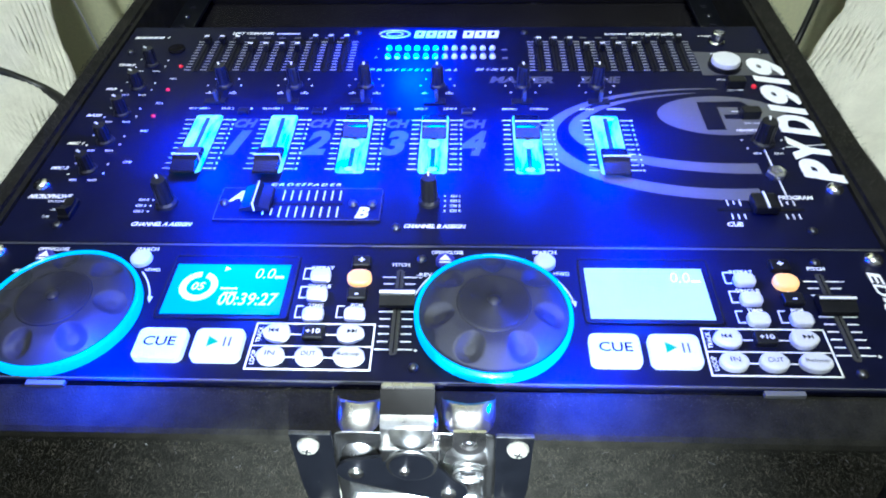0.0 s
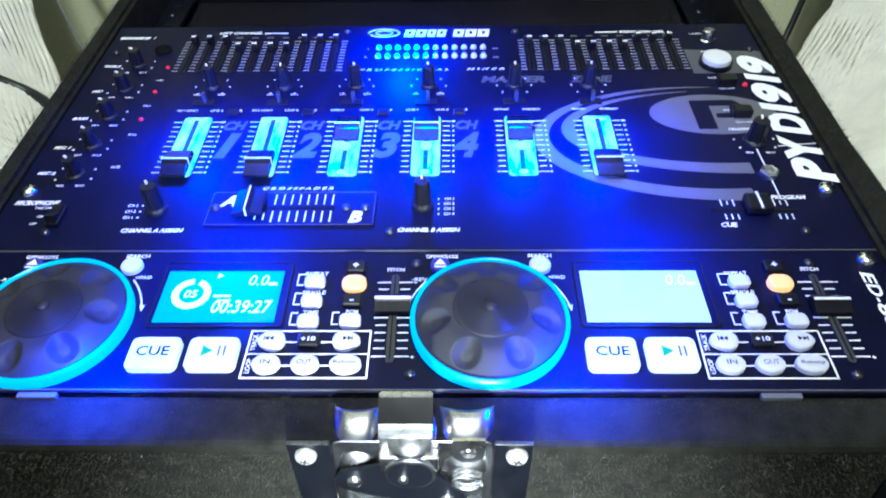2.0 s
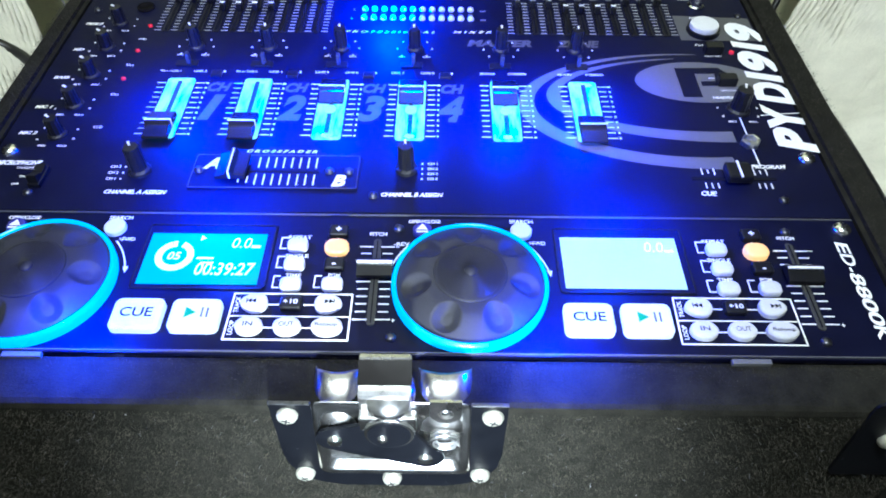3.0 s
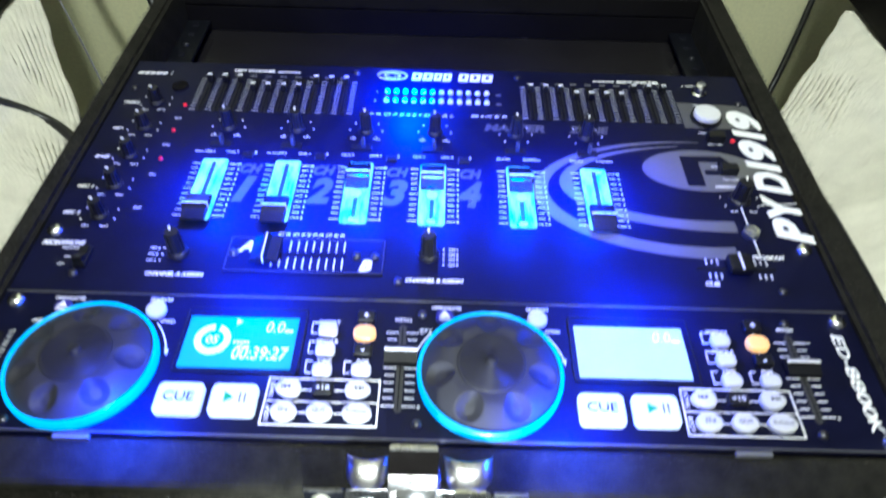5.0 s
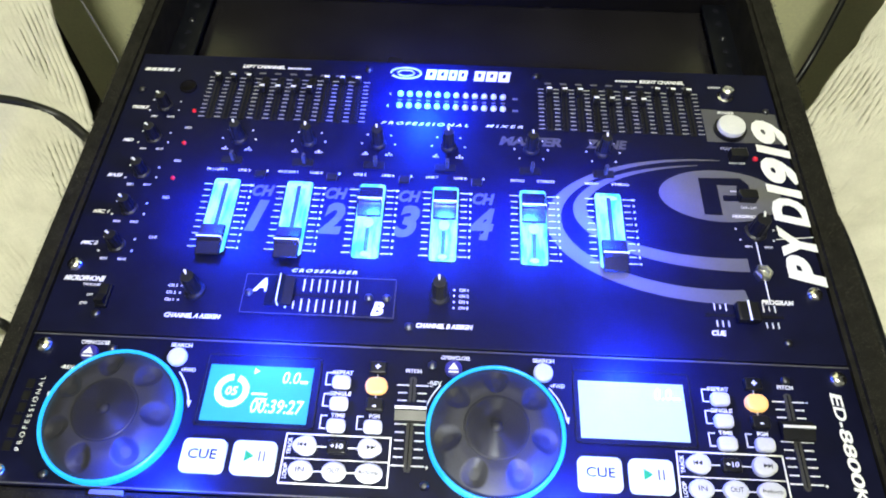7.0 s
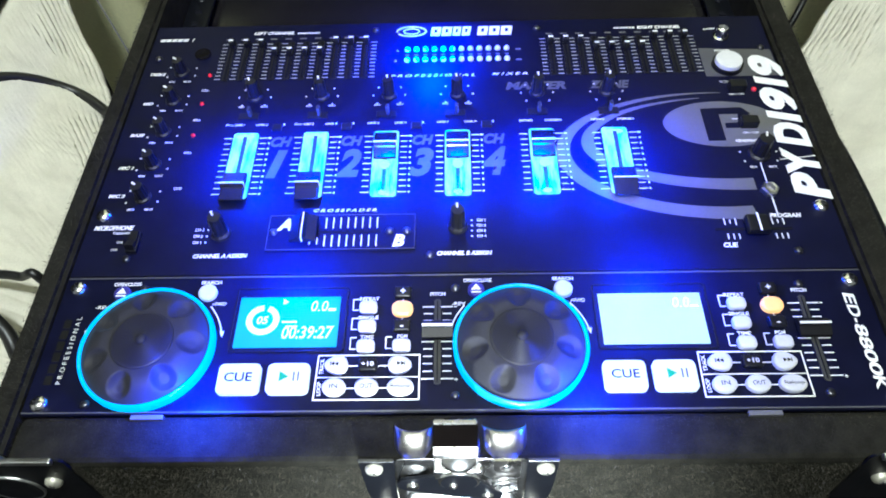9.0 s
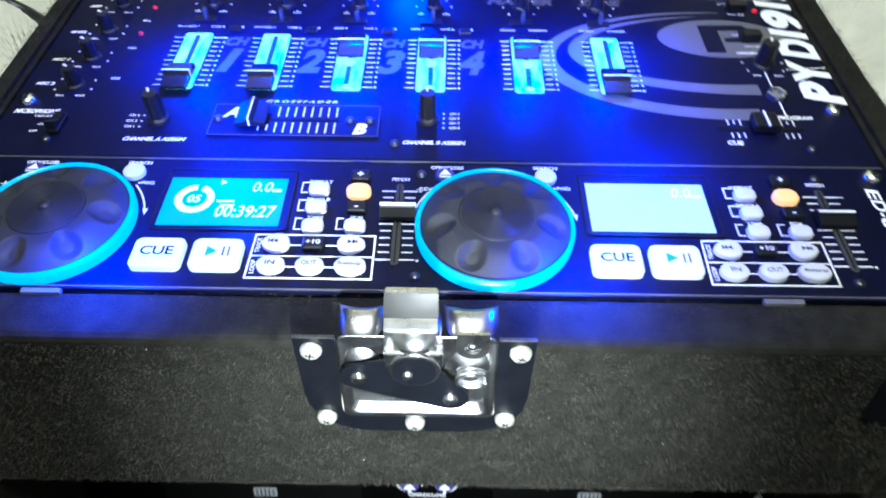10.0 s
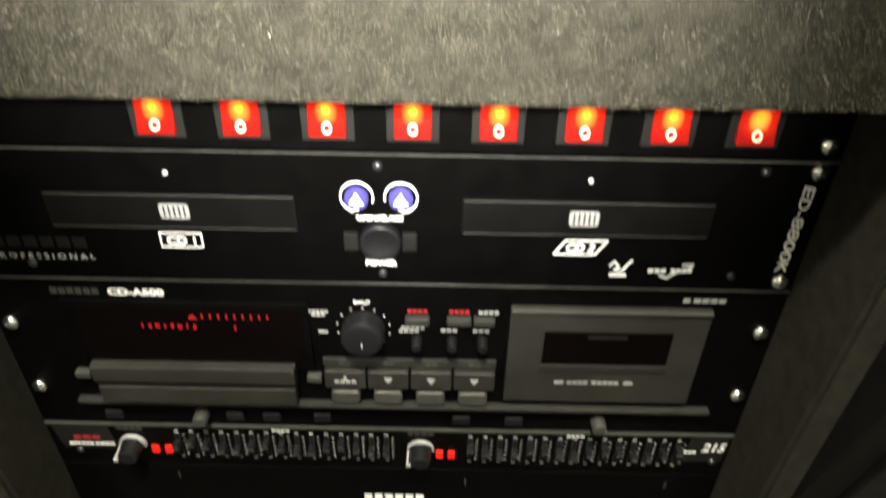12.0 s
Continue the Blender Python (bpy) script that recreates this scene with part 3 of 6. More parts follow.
bmesh.ops.recalc_face_normals(bm, faces=bm.faces[:])
bmesh.ops.bevel(bm, geom=[e for e in bm.edges if abs(e.verts[0].co.x - e.verts[1].co.x) < 1e-6], offset=0.0006, segments=2, affect="EDGES", clamp_overlap=True)
part("hook", bm, NICKEL, latch, "bent nickel hook")
# black plate laid on the slope paints the hook's dark reflection
bm = bmesh.new()
prism(bm, [(-0.0020, 0.0193), (-0.0112, 0.0246), (-0.0104, 0.0228), (-0.0026, 0.0188)], -0.0114, 0.0114)
for v in bm.verts:
    v.co = Vector((LX - 0.001 + v.co.z, v.co.y, v.co.x))
bmesh.ops.recalc_face_normals(bm, faces=bm.faces[:])
part("hook_dark_reflection", bm, GLASSY, latch, "black plate drawn for the dark reflection in the hook")
bm = bmesh.new()
bmesh.ops.create_cone(bm, cap_ends=True, segments=40, radius1=0.0112, radius2=0.0112, depth=0.019, matrix=pose(LX + 0.0005, 0.0055, -0.0045, 90, 0, 0))
part("barrel", bm, CHROME, latch, "round nickel barrel", smooth=True)
bm = bmesh.new()
box(bm, LX - 0.0125, LX + 0.0125, -0.004, 0.0060, 0.001, 0.0060, 0.0012, 2)
part("hook_block", bm, CHROME, latch)
bm = bmesh.new()
rod(bm, LX + 0.0005, -0.0045, 0.0004, 0.0072, 0.0114, 0.0110, 36, 0.0006)
hub = part("hub", bm, CHROME, latch, "round nickel hub", smooth=True)
bm = bmesh.new()
rod(bm, LX + 0.0005, -0.0045, 0.0070, 0.0077, 0.0098, 0.0095, 32)
part("hub_face", bm, BLACKMETAL, latch)
bm = bmesh.new()
lathe(bm, LX - 0.0025, -0.0065, [(0.0024, 0.0076), (0.0022, 0.0088), (0.0014, 0.0094), (0, 0.0096)], 16)
part("hub_pin", bm, CHROME, latch, smooth=True)
# key plate: slanting oblong with a round eye at each end
bm = bmesh.new()
key = []
for (px, py), a0, a1, r in (((-0.0240, -0.0115), 95, 255, 0.0085), ((0.0160, -0.0265), -95, 65, 0.0085)):
    for k in range(9):
        a = radians(a0 + (a1 - a0) * k / 8)
        key.append((LX + px + r * math.cos(a), py + r * math.sin(a)))
key.append((LX + 0.011, -0.0055))
key.append((LX - 0.011, 0.0005))
prism(bm, key, 0.0042, 0.0058)
plate = part("key_plate", bm, BLACKMETAL, latch, "flat black turning key")
for px, py in ((-0.0240, -0.0115), (0.0160, -0.0265)):
    bm = bmesh.new()
    lathe(bm, LX + px, py, [(0.0036, 0.0057), (0.0034, 0.0070), (0.0022, 0.0078), (0, 0.0081)], 18)
    part("rivet", bm, CHROME, latch, smooth=True)
for x0, x1 in ((-0.051, -0.033), (0.036, 0.052)):
    bm = bmesh.new()
    box(bm, LX + x0, LX + x1, 0.0100, 0.0110, 0.0004, 0.0024, 0.0003, 1)
    part("flange_edge", bm, DARKSCREW, latch, "thin lighter metal strip along the flange top")
# keeper tab with a round eye, its screw behind, and the coil spring under it
bm = bmesh.new()
eye, tabline = [], []
for q in range(0, 360, 15):
    eye.append((LX + 0.0250 + 0.0036 * math.cos(radians(q)), 0.0085 + 0.0036 * math.sin(radians(q))))
    c, d = math.cos(radians(q)), math.sin(radians(q))
    k = 0.0068 if d < 0.2 else 0.0068 / max(abs(c), abs(d))
    tabline.append((LX + 0.0250 + k * c, 0.0085 + k * d * (1.35 if d > 0.2 else 1.0)))
loops = [[bm.verts.new((x, y, z)) for x, y in line] for line, z in ((eye, 0.0036), (tabline, 0.0036), (tabline, 0.0050), (eye, 0.0050))]
for a, b in zip(loops, loops[1:] + loops[:1]):
    for k in range(24):
        bm.faces.new((a[k], a[(k + 1) % 24], b[(k + 1) % 24], b[k]))
bmesh.ops.recalc_face_normals(bm, faces=bm.faces[:])
part("keeper_tab", bm, NICKEL, latch, "flat nickel tab with a round eye")
bm = bmesh.new()
lathe(bm, LX + 0.0250, 0.0080, [(0.0026, 0.0020), (0.0024, 0.0040), (0.0012, 0.0046), (0, 0.0047)], 16)
part("pin", bm, CHROME, latch, smooth=True)
coil = []
for q in range(0, 1081, 20):
    coil.append((LX + 0.0248 + 0.0062 * math.cos(radians(q)), -0.0100 + 0.0046 * math.sin(radians(q)), 0.0022 + 0.0060 * q / 1080))
part("coil_spring", tube(coil[::2], 0.0010, 6), CHROME, latch, "coiled steel spring", smooth=True)
bm = bmesh.new()
lathe(bm, LX + 0.0248, -0.0100, [(0.0046, 0.0010), (0.0044, 0.0060), (0.0030, 0.0072), (0, 0.0074)], 20)
part("spring_stud", bm, CHROME, latch, smooth=True)

# ---- the mixer ----
mixer = thing("dj_mixer", TOP, "black rack-mount audio mixer with cyan-lit channel faders", "mixer")
bm = bmesh.new()
box(bm, -0.2415, 0.2415, -0.0065, 0.234, -0.0032, 0.0, 0.0006)
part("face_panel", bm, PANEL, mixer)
bm = bmesh.new()
box(bm, -0.218, 0.218, 0.0, 0.23, -0.13, -0.0034, 0.001)
part("chassis", bm, BLACKMETAL, mixer)
for x, y in ((-0.2325, 0.040), (0.2325, 0.040)):
    screw(mixer, x, y, "rack", turn=random.uniform(0, 90))
for x, y in ((-0.209, 0.006), (0.209, 0.006), (-0.018, 0.0065), (-0.064, 0.2245), (0.064, 0.2235), (0.2335, 0.195), (-0.2325, 0.195)):
    screw(mixer, x, y, "small", turn=random.uniform(0, 90))


def knob(parent, x, y, r=0.0046, h=0.016, turn=20, name="knob"):
    """A slim ribbed knob with a white mark on its tip."""
    bm = bmesh.new()
    seg = 24
    prof = [(1.25, 0), (1.2, 0.1), (0.95, 0.16), (0.88, 0.9), (0.78, 1.0), (0, 1.0)]
    rings = []
    for f, z in prof:
        if f == 0:
            rings.append([bm.verts.new((0, 0, z * h))])
            continue
        rings.append([bm.verts.new((r * f * (1 - (0.07 if j % 2 and 0.1 < z < 0.95 else 0)) * math.cos(2 * math.pi * j / seg),
                                    r * f * (1 - (0.07 if j % 2 and 0.1 < z < 0.95 else 0)) * math.sin(2 * math.pi * j / seg), z * h)) for j in range(seg)])
    for a, b in zip(rings, rings[1:]):
        for j in range(seg):
            q = list(dict.fromkeys([a[j % len(a)], a[(j + 1) % len(a)], b[(j + 1) % len(b)], b[j % len(b)]]))
            bm.faces.new(q)
    bmesh.ops.recalc_face_normals(bm, faces=bm.faces[:])
    k = part(name, bm, RUBBER, parent, at=pose(x, y, 0, 0, 0, turn))
    bm = bmesh.new()
    box(bm, -0.0006, 0.0006, r * 0.25, r * 0.92, h, h + 0.0005)
    box(bm, -0.0008, 0.0008, r * 0.76, r * 0.90, h * 0.75, h + 0.0004)
    part("pointer", bm, PRINT, k)
    return k


COLS = (-0.150, -0.100, -0.050, 0.0, 0.059, 0.110)
CAPS = (0.0605, 0.0605, 0.0955, 0.0955, 0.0955, 0.0605)
for k, (fx, cy) in enumerate(zip(COLS, CAPS)):
    low_cap = cy < 0.08
    bm = bmesh.new()
    pillow(bm, round_rect(fx - 0.0088, fx + 0.0088, 0.0535, 0.1130, 0.0022, 3), -0.001, 0.0014, 0.0008)
    fader = part("fader", bm, GUIDE, mixer, "cyan glowing fader guide")
    bm = bmesh.new()
    hy = 0.1085 if low_cap else 0.0562
    prism(bm, [(fx + (0.0062 if low_cap else 0.0030) * math.cos(radians(q)), hy + 0.0020 * math.sin(radians(q))) for q in range(0, 360, 20)], 0.0014, 0.0017)
    part("hot_spot", bm, GUIDEHOT, fader)
    bm = bmesh.new()
    box(bm, fx - 0.0013, fx + 0.0013, 0.058, 0.1085, 0.0015, 0.0019)
    part("slot", bm, SLOT, fader)
    if not low_cap:
        bm = bmesh.new()
        prism(bm, [(fx + 0.0036 * math.cos(radians(q)), cy - 0.0150 + 0.0042 * math.sin(radians(q))) for q in range(0, 360, 20)], 0.0019, 0.0022)
        part("hot_spot", bm, GUIDEHOT, fader)
    bm = bmesh.new()
    box(bm, fx - 0.0010, fx + 0.0010, cy - 0.0020, cy + 0.0020, 0.0012, 0.004)
    part("stem", bm, PLASTIC, fader)
    # cap with sloping ends and a raised middle ridge
    bm = bmesh.new()
    prof = [(-0.0115, 0.0030), (-0.0112, 0.0045), (-0.0030, 0.0068), (-0.0012, 0.0088), (0.0012, 0.0088), (0.0030, 0.0072), (0.0112, 0.0062), (0.0115, 0.0030)]
    prism(bm, prof, -0.0078, 0.0078)
    for v in bm.verts:
        v.co = Vector((fx + v.co.z, cy + v.co.x, v.co.y))
    bmesh.ops.recalc_face_normals(bm, faces=bm.faces[:])
    bmesh.ops.bevel(bm, geom=bm.edges[:], offset=0.0005, segments=1, affect="EDGES", clamp_overlap=True)
    cap = part("fader_cap", bm, CAPGLOSS, fader, "black fader cap with a white line")
    bm = bmesh.new()
    box(bm, fx - 0.0080, fx + 0.0080, cy - 0.0005, cy + 0.0005, 0.0085, 0.0091)
    box(bm, fx + 0.0076, fx + 0.0081, cy - 0.0005, cy + 0.0005, 0.0040, 0.0088)
    part("white_line", bm, PRINT, fader)
    # scale beside the guide
    ticks = []
    for j in range(11):
        ty = 0.0575 + j * 0.0051
        ticks += [(fx - 0.0125, ty, 0.0045 if j % 5 else 0.006, 0.0005), (fx + 0.0125, ty, 0.0045 if j % 5 else 0.006, 0.0005)]
        ticks += [(fx + 0.0170, ty, 0.0012 if j < 10 else 0.0022, 0.0013)]
    bars(ticks, mixer, PRINT, name="fader_scale")
    # gain knob and its marks
    knob(mixer, fx, 0.1500, turn=(28, 12, 10, 4, 2, -8)[k])
    dots = [(fx + 0.0118 * math.cos(radians(a)), 0.150 + 0.0118 * math.sin(radians(a)), 0.0011, 0.0011) for a in (-45, 0, 45, 135, 180, 225)]
    bars(dots, mixer, PRINT, name="knob_scale")
    if k < 4:
        lettering("MIN", fx - 0.0085, 0.1400, 0.0017, mixer, PRINT)
        lettering("MAX", fx + 0.0085, 0.1400, 0.0017, mixer, PRINT)
    # toggle switch under the knob
    bm = bmesh.new()
    box(bm, fx - 0.0085, fx + 0.0060, 0.1268, 0.1330, 0.0, 0.0012, 0.0004)
    toggle = part("toggle_switch", bm, GREYPLASTIC, mixer, "black input toggle switch")
    bm = bmesh.new()
    box(bm, fx - 0.0012, fx + 0.0012, 0.1285, 0.1325, 0.001, 0.0085, 0.0006)
    part("lever", bm, KEYGREY, toggle)
    w1, w2 = (("PH 1 / LINE 1", "LINE 2"), ("PH 2 / LINE 3", "LINE 4"), ("LINE 5", "LINE 6"), ("LINE 7", "LINE 8"), ("MONO", "STEREO"), ("MONO", "STEREO"))[k]
    lettering(w1, fx - 0.0100, 0.1215, 0.0019, mixer, PRINT, width=0.0135 if k < 2 else 0.0085 if k < 4 else 0.0095, bold=0.03)
    lettering(w2, fx + 0.0095, 0.1215, 0.0019, mixer, PRINT, width=0.0085 if k < 4 else 0.0120, bold=0.03)
    if k < 4:
        bm = bmesh.new()
        box(bm, fx + 0.0175, fx + 0.0245, 0.1150, 0.1205, 0.0, 0.0022, 0.0006)
        part("cue_button", bm, PLASTIC, mixer)
        bm = bmesh.new()
        outline(bm, [(fx + 0.0172, 0.1160), (fx + 0.0172, 0.1215), (fx + 0.0225, 0.1215)], 0.0004, 0.0, 0.0004, False)
        part("cue_frame", bm, DIMPRINT, mixer)
        bars([(fx + 0.0255, 0.1215, 0.0012, 0.0018)], mixer, PRINT, name="cue_number")
        lettering("CH", fx + 0.0258, 0.1045, 0.0085, mixer, DIMPRINT, width=0.0150, shear=0.25, bold=0.05)
        lettering(str(k + 1), fx + 0.0252, 0.0840, 0.0228, mixer, DIMPRINT, width=0.0130 if k == 0 else 0.0165, shear=0.25, bold=0.05)
lettering("MASTER", 0.0585, 0.1575, 0.0075, mixer, DIMPRINT, width=0.045, shear=0.25, bold=0.05)
lettering("ZONE", 0.1130, 0.1575, 0.0075, mixer, DIMPRINT, width=0.030, shear=0.25, bold=0.05)
lettering("P R O F E S S I O N A L", -0.0180, 0.1705, 0.0027, mixer, PRINT, width=0.064, shear=0.3, bold=0.02)
lettering("M I X E R", 0.0400, 0.1710, 0.0026, mixer, PRINT, width=0.027, shear=0.3, bold=0.02)

# equalizer sliders
LOFF = (0.0, 0.0, 0.0, 1.0, 1.0, 1.0, 1.0, -0.1, -0.1, -0.1)
for side, x0, x1 in ((-1, -0.1825, -0.0645), (1, 0.0675, 0.1830)):
    pitch = (x1 - x0) / 10
    ticks = [(x0 + j * pitch, 0.1705 + q * 0.0040, 0.0038 if q % 5 else 0.0046, 0.0008) for j in range(11) for q in range(11)]
    bars(ticks, mixer, TICKPRINT, name="slider_scale")
    bars([(x0 + (j + 0.5) * pitch - (0.004 if side < 0 else 0), 0.2165, 0.0050, 0.0016) for j in range(10)], mixer, GREYPRINT, name="frequency_mark")
    for j in range(10):
        sx = x0 + (j + 0.5) * pitch
        bm = bmesh.new()
        box(bm, sx - 0.0021, sx + 0.0021, 0.1685, 0.2125, 0.0, 0.0006)
        sl = part("eq_slider", bm, GREYPLASTIC, mixer)
        bm = bmesh.new()
        box(bm, sx - 0.0008, sx + 0.0008, 0.1700, 0.2112, 0.0007, 0.0010)
        part("slot", bm, BLACKINK, sl)
        off = LOFF[j] if side < 0 else LOFF[j] + (0.25 if j < 3 else 0)
        cy = 0.2085 - off * 0.0105
        bm = bmesh.new()
        box(bm, sx - 0.0019, sx + 0.0019, cy - 0.0034, cy + 0.0034, 0.0012, 0.0062, 0.0006)
        part("slider_cap", bm, PLASTIC, sl)
        bm = bmesh.new()
        box(bm, sx - 0.0018, sx + 0.0018, cy - 0.0008, cy + 0.0008, 0.0060, 0.0066)
        part("cap_line", bm, PRINT, sl)
lettering("LEFT CHANNEL", -0.1455, 0.2235, 0.0032, mixer, PRINT, width=0.033, shear=0.25, bold=0.05)
bars([(-0.1180, 0.2230, 0.018, 0.0016)], mixer, PRINT, skew=0.3)
lettering("RIGHT CHANNEL", 0.1600, 0.2220, 0.0032, mixer, PRINT, width=0.034, shear=0.25, bold=0.05)
bars([(0.1330, 0.2220, 0.017, 0.0016)], mixer, PRINT, skew=0.3)

# maker's mark: swirl and plain word-shaped blocks
bm = bmesh.new()
for a, b, w in ((0.0115, 0.0058, 0.0016), (0.0062, 0.0032, 0.0013)):
    outline(bm, [(-0.0355 + a * math.cos(radians(q)), 0.2225 + b * math.sin(radians(q))) for q in range(-150, 181, 15)], w, 0.0001, 0.0004, False)
part("maker_swirl", bm, PRINT, mixer)
wx = -0.0205
for w in (0.0082, 0.0082, 0.0066, 0.0072, 0, 0.0085, 0.0088, 0.0092):
    if w:
        bm = bmesh.new()
        prism(bm, [(wx, 0.2165), (wx + w - 0.0008, 0.2165), (wx + w + 0.0008, 0.2272), (wx + 0.0012, 0.2272)], 0.0001, 0.0004)
        block = part("maker_block", bm, PRINT, mixer)
        bars([(wx + w * 0.54, 0.2222, w * 0.26, 0.0038)], block, PANEL, z=0.0007, name="slit", skew=0.15)
        wx += w + 0.0006
    else:
        wx += 0.0045

# level meter
for row, ly in ((0, 0.2000), (1, 0.1880)):
    for j in range(12):
        lx = -0.0380 + j * 0.0070
        bm = bmesh.new()
        lit = j < 6
        lathe(bm, lx, ly, [(0.0023, 0.0), (0.0023, 0.0012), (0.0016, 0.0024), (0, 0.0030)], 14)
        part("meter_led", bm, LEDBLUE if lit else LEDOFF, mixer, "lit blue meter lamp" if lit else "unlit clear meter lamp", smooth=True)
bars([(-0.0380 + j * 0.0070, 0.1940, 0.0030, 0.0016) for j in range(12)], mixer, GREYPRINT, name="meter_scale")
lettering("L", -0.0455, 0.1995, 0.0020, mixer, PRINT)
lettering("R", -0.0465, 0.1875, 0.0020, mixer, PRINT)
bars([(0.0480, 0.1990, 0.004, 0.0018), (0.0480, 0.1870, 0.004, 0.0018)], mixer, GREYPRINT)

# microphone section down the side
bars([(-0.2250, 0.2170, 0.0230, 0.0030)], mixer, PRINT, skew=0.3)
lettering("1", -0.2100, 0.2170, 0.0030, mixer, PRINT, shear=0.3, bold=0.05)
bm = bmesh.new()
lathe(bm, -0.1985, 0.1990, [(0.0062, 0), (0.0062, 0.0018), (0.0048, 0.0022), (0.0040, 0.0006), (0, 0.0005)], 24)
part("microphone_jack", bm, MATTEBLACK, mixer, "black round microphone socket", smooth=True)
MICY = (0.1790, 0.1480, 0.1160, 0.0850, 0.0560)
for j, ky in enumerate(MICY):
    knob(mixer, -0.2110, ky, 0.0046, 0.0125, turn=52, name="mic_knob")
    lettering("MIN", -0.2165, ky - 0.0105, 0.0018, mixer, PRINT)
    lettering("MAX", -0.2045, ky - 0.0105, 0.0018, mixer, PRINT)
    bars([(-0.2110 + 0.0115 * math.cos(radians(a)), ky + 0.0115 * math.sin(radians(a)), 0.0011, 0.0011) for a in (-20, 25, 150, 205)], mixer, PRINT, name="knob_scale")
    if j < 3:
        bm = bmesh.new()
        lathe(bm, -0.1885, ky - 0.004, [(0.0015, 0), (0.0014, 0.0012), (0, 0.0018)], 12)
        part("indicator_led", bm, LEDRED, mixer, "tiny red indicator lamp", smooth=True)
        lettering("KILL", -0.1890, ky - 0.0205, 0.0020, mixer, PRINT, shear=0.2)
for word, wy, w in (("TREBLE", 0.1810, 0.0125), ("MID", 0.1490, 0.0075), ("BASS", 0.1170, 0.0105), ("MIC 1", 0.0860, 0.0110), ("MIC 2", 0.0610, 0.0110)):
    lettering(word, -0.2290, wy - 0.004, 0.0026, mixer, PRINT, width=w, shear=0.25, bold=0.05)
lettering("CUE", -0.1890, 0.0630, 0.0020, mixer, PRINT, shear=0.2)
lettering("MICROPHONE", -0.2235, 0.0305, 0.0034, mixer, PRINT, width=0.0260, shear=0.25, bold=0.05)
lettering("TALKOVER", -0.2175, 0.0262, 0.0018, mixer, PRINT, width=0.0120)
lettering("ON", -0.2170, 0.0190, 0.0017, mixer, PRINT)
lettering("OFF", -0.2190, 0.0130, 0.0017, mixer, PRINT)
bm = bmesh.new()
box(bm, -0.2105, -0.2035, 0.0100, 0.0260, 0.0, 0.0030, 0.0008)
rocker = part("rocker_switch", bm, PLASTIC, mixer, "black talkover rocker switch")
bm = bmesh.new()
prism(bm, [(0.0112, 0.0028), (0.0250, 0.0028), (0.0246, 0.0050), (0.0180, 0.0045), (0.0116, 0.0078)], 0, 0.0054)
for v in bm.verts:
    v.co = Vector((-0.2097 + v.co.z, v.co.x, v.co.y))
bmesh.ops.recalc_face_normals(bm, faces=bm.faces[:])
part("paddle", bm, GREYPLASTIC, rocker)

# assign knobs and crossfader
for kx, ky, tx, words in ((-0.1525, 0.0250, -0.150, "CHANNEL A ASSIGN"), (-0.0005, 0.0285, 0.0035, "CHANNEL B ASSIGN")):
    knob(mixer, kx, ky, 0.0052, 0.018, 30 if kx < -0.1 else 5, "assign_knob")
    lettering(words, tx, 0.0075, 0.0028, mixer, PRINT, width=0.0345, shear=0.25, bold=0.05)
    for j in range(3 if kx < -0.1 else 4):
        if kx < -0.1:
            lettering("CH %d" % (3 - j), kx - 0.0145, ky + 0.0030 - j * 0.0050, 0.0019, mixer, PRINT, bold=0.03)
            bars([(kx - 0.0090, ky + 0.0030 - j * 0.0050, 0.0010, 0.0010)], mixer, PRINT)
        else:
            lettering("CH %d" % (j + 1), kx + 0.0150, ky + 0.0045 - j * 0.0042, 0.0019, mixer, PRINT, bold=0.03)
            bars([(kx + 0.0090, ky + 0.0045 - j * 0.0042, 0.0010, 0.0010)], mixer, PRINT)
bm = bmesh.new()
prism(bm, round_rect(-0.1225, -0.0275, 0.0105, 0.0385, 0.0008, 2), 0.0, 0.0012)
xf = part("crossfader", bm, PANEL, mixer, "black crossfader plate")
bm = bmesh.new()
outline(bm, round_rect(-0.1220, -0.0280, 0.0110, 0.0380, 0.0008, 2), 0.0003, 0.0012, 0.0014)
part("plate_edge", bm, DIMPRINT, xf)
bm = bmesh.new()
box(bm, -0.1040, -0.0500, 0.0236, 0.0252, 0.0012, 0.0016)
part("slot", bm, BLACKINK, xf)
XT = [(-0.0850 + j * 0.0047, 0.0313, 0.0008, 0.0085) for j in range(8)] + [(-0.0945 + j * 0.0047, 0.0172, 0.0008, 0.0085 if j > 1 else 0.005) for j in range(10)]
bars(XT, xf, PRINT, z=0.0018, name="crossfader_scale")
lettering("C R O S S F A D E R", -0.0740, 0.0425, 0.0022, mixer, PRINT, width=0.0415, shear=0.3, bold=0.05)
lettering("A", -0.1118, 0.0305, 0.0085, xf, PRINT, shear=0.25, bold=0.05, z=0.0016)
lettering("B", -0.0380, 0.0170, 0.0085, xf, PRINT, shear=0.25, bold=0.05, z=0.0016)
screw(xf, -0.1185, 0.0245, "small", 0.0012)
screw(xf, -0.0440, 0.0245, "small", 0.0012)
screw(xf, -0.0330, 0.0245, "small", 0.0012)
bm = bmesh.new()
prof = [(-0.0085, 0.0040), (-0.0082, 0.0055), (-0.0025, 0.0072), (-0.0010, 0.0096), (0.0010, 0.0096), (0.0025, 0.0072), (0.0082, 0.0055), (0.0085, 0.0040)]
prism(bm, prof, 0.0150, 0.0345)
for v in bm.verts:
    v.co = Vector((-0.0985 + v.co.x, v.co.z, v.co.y))
bmesh.ops.recalc_face_normals(bm, faces=bm.faces[:])
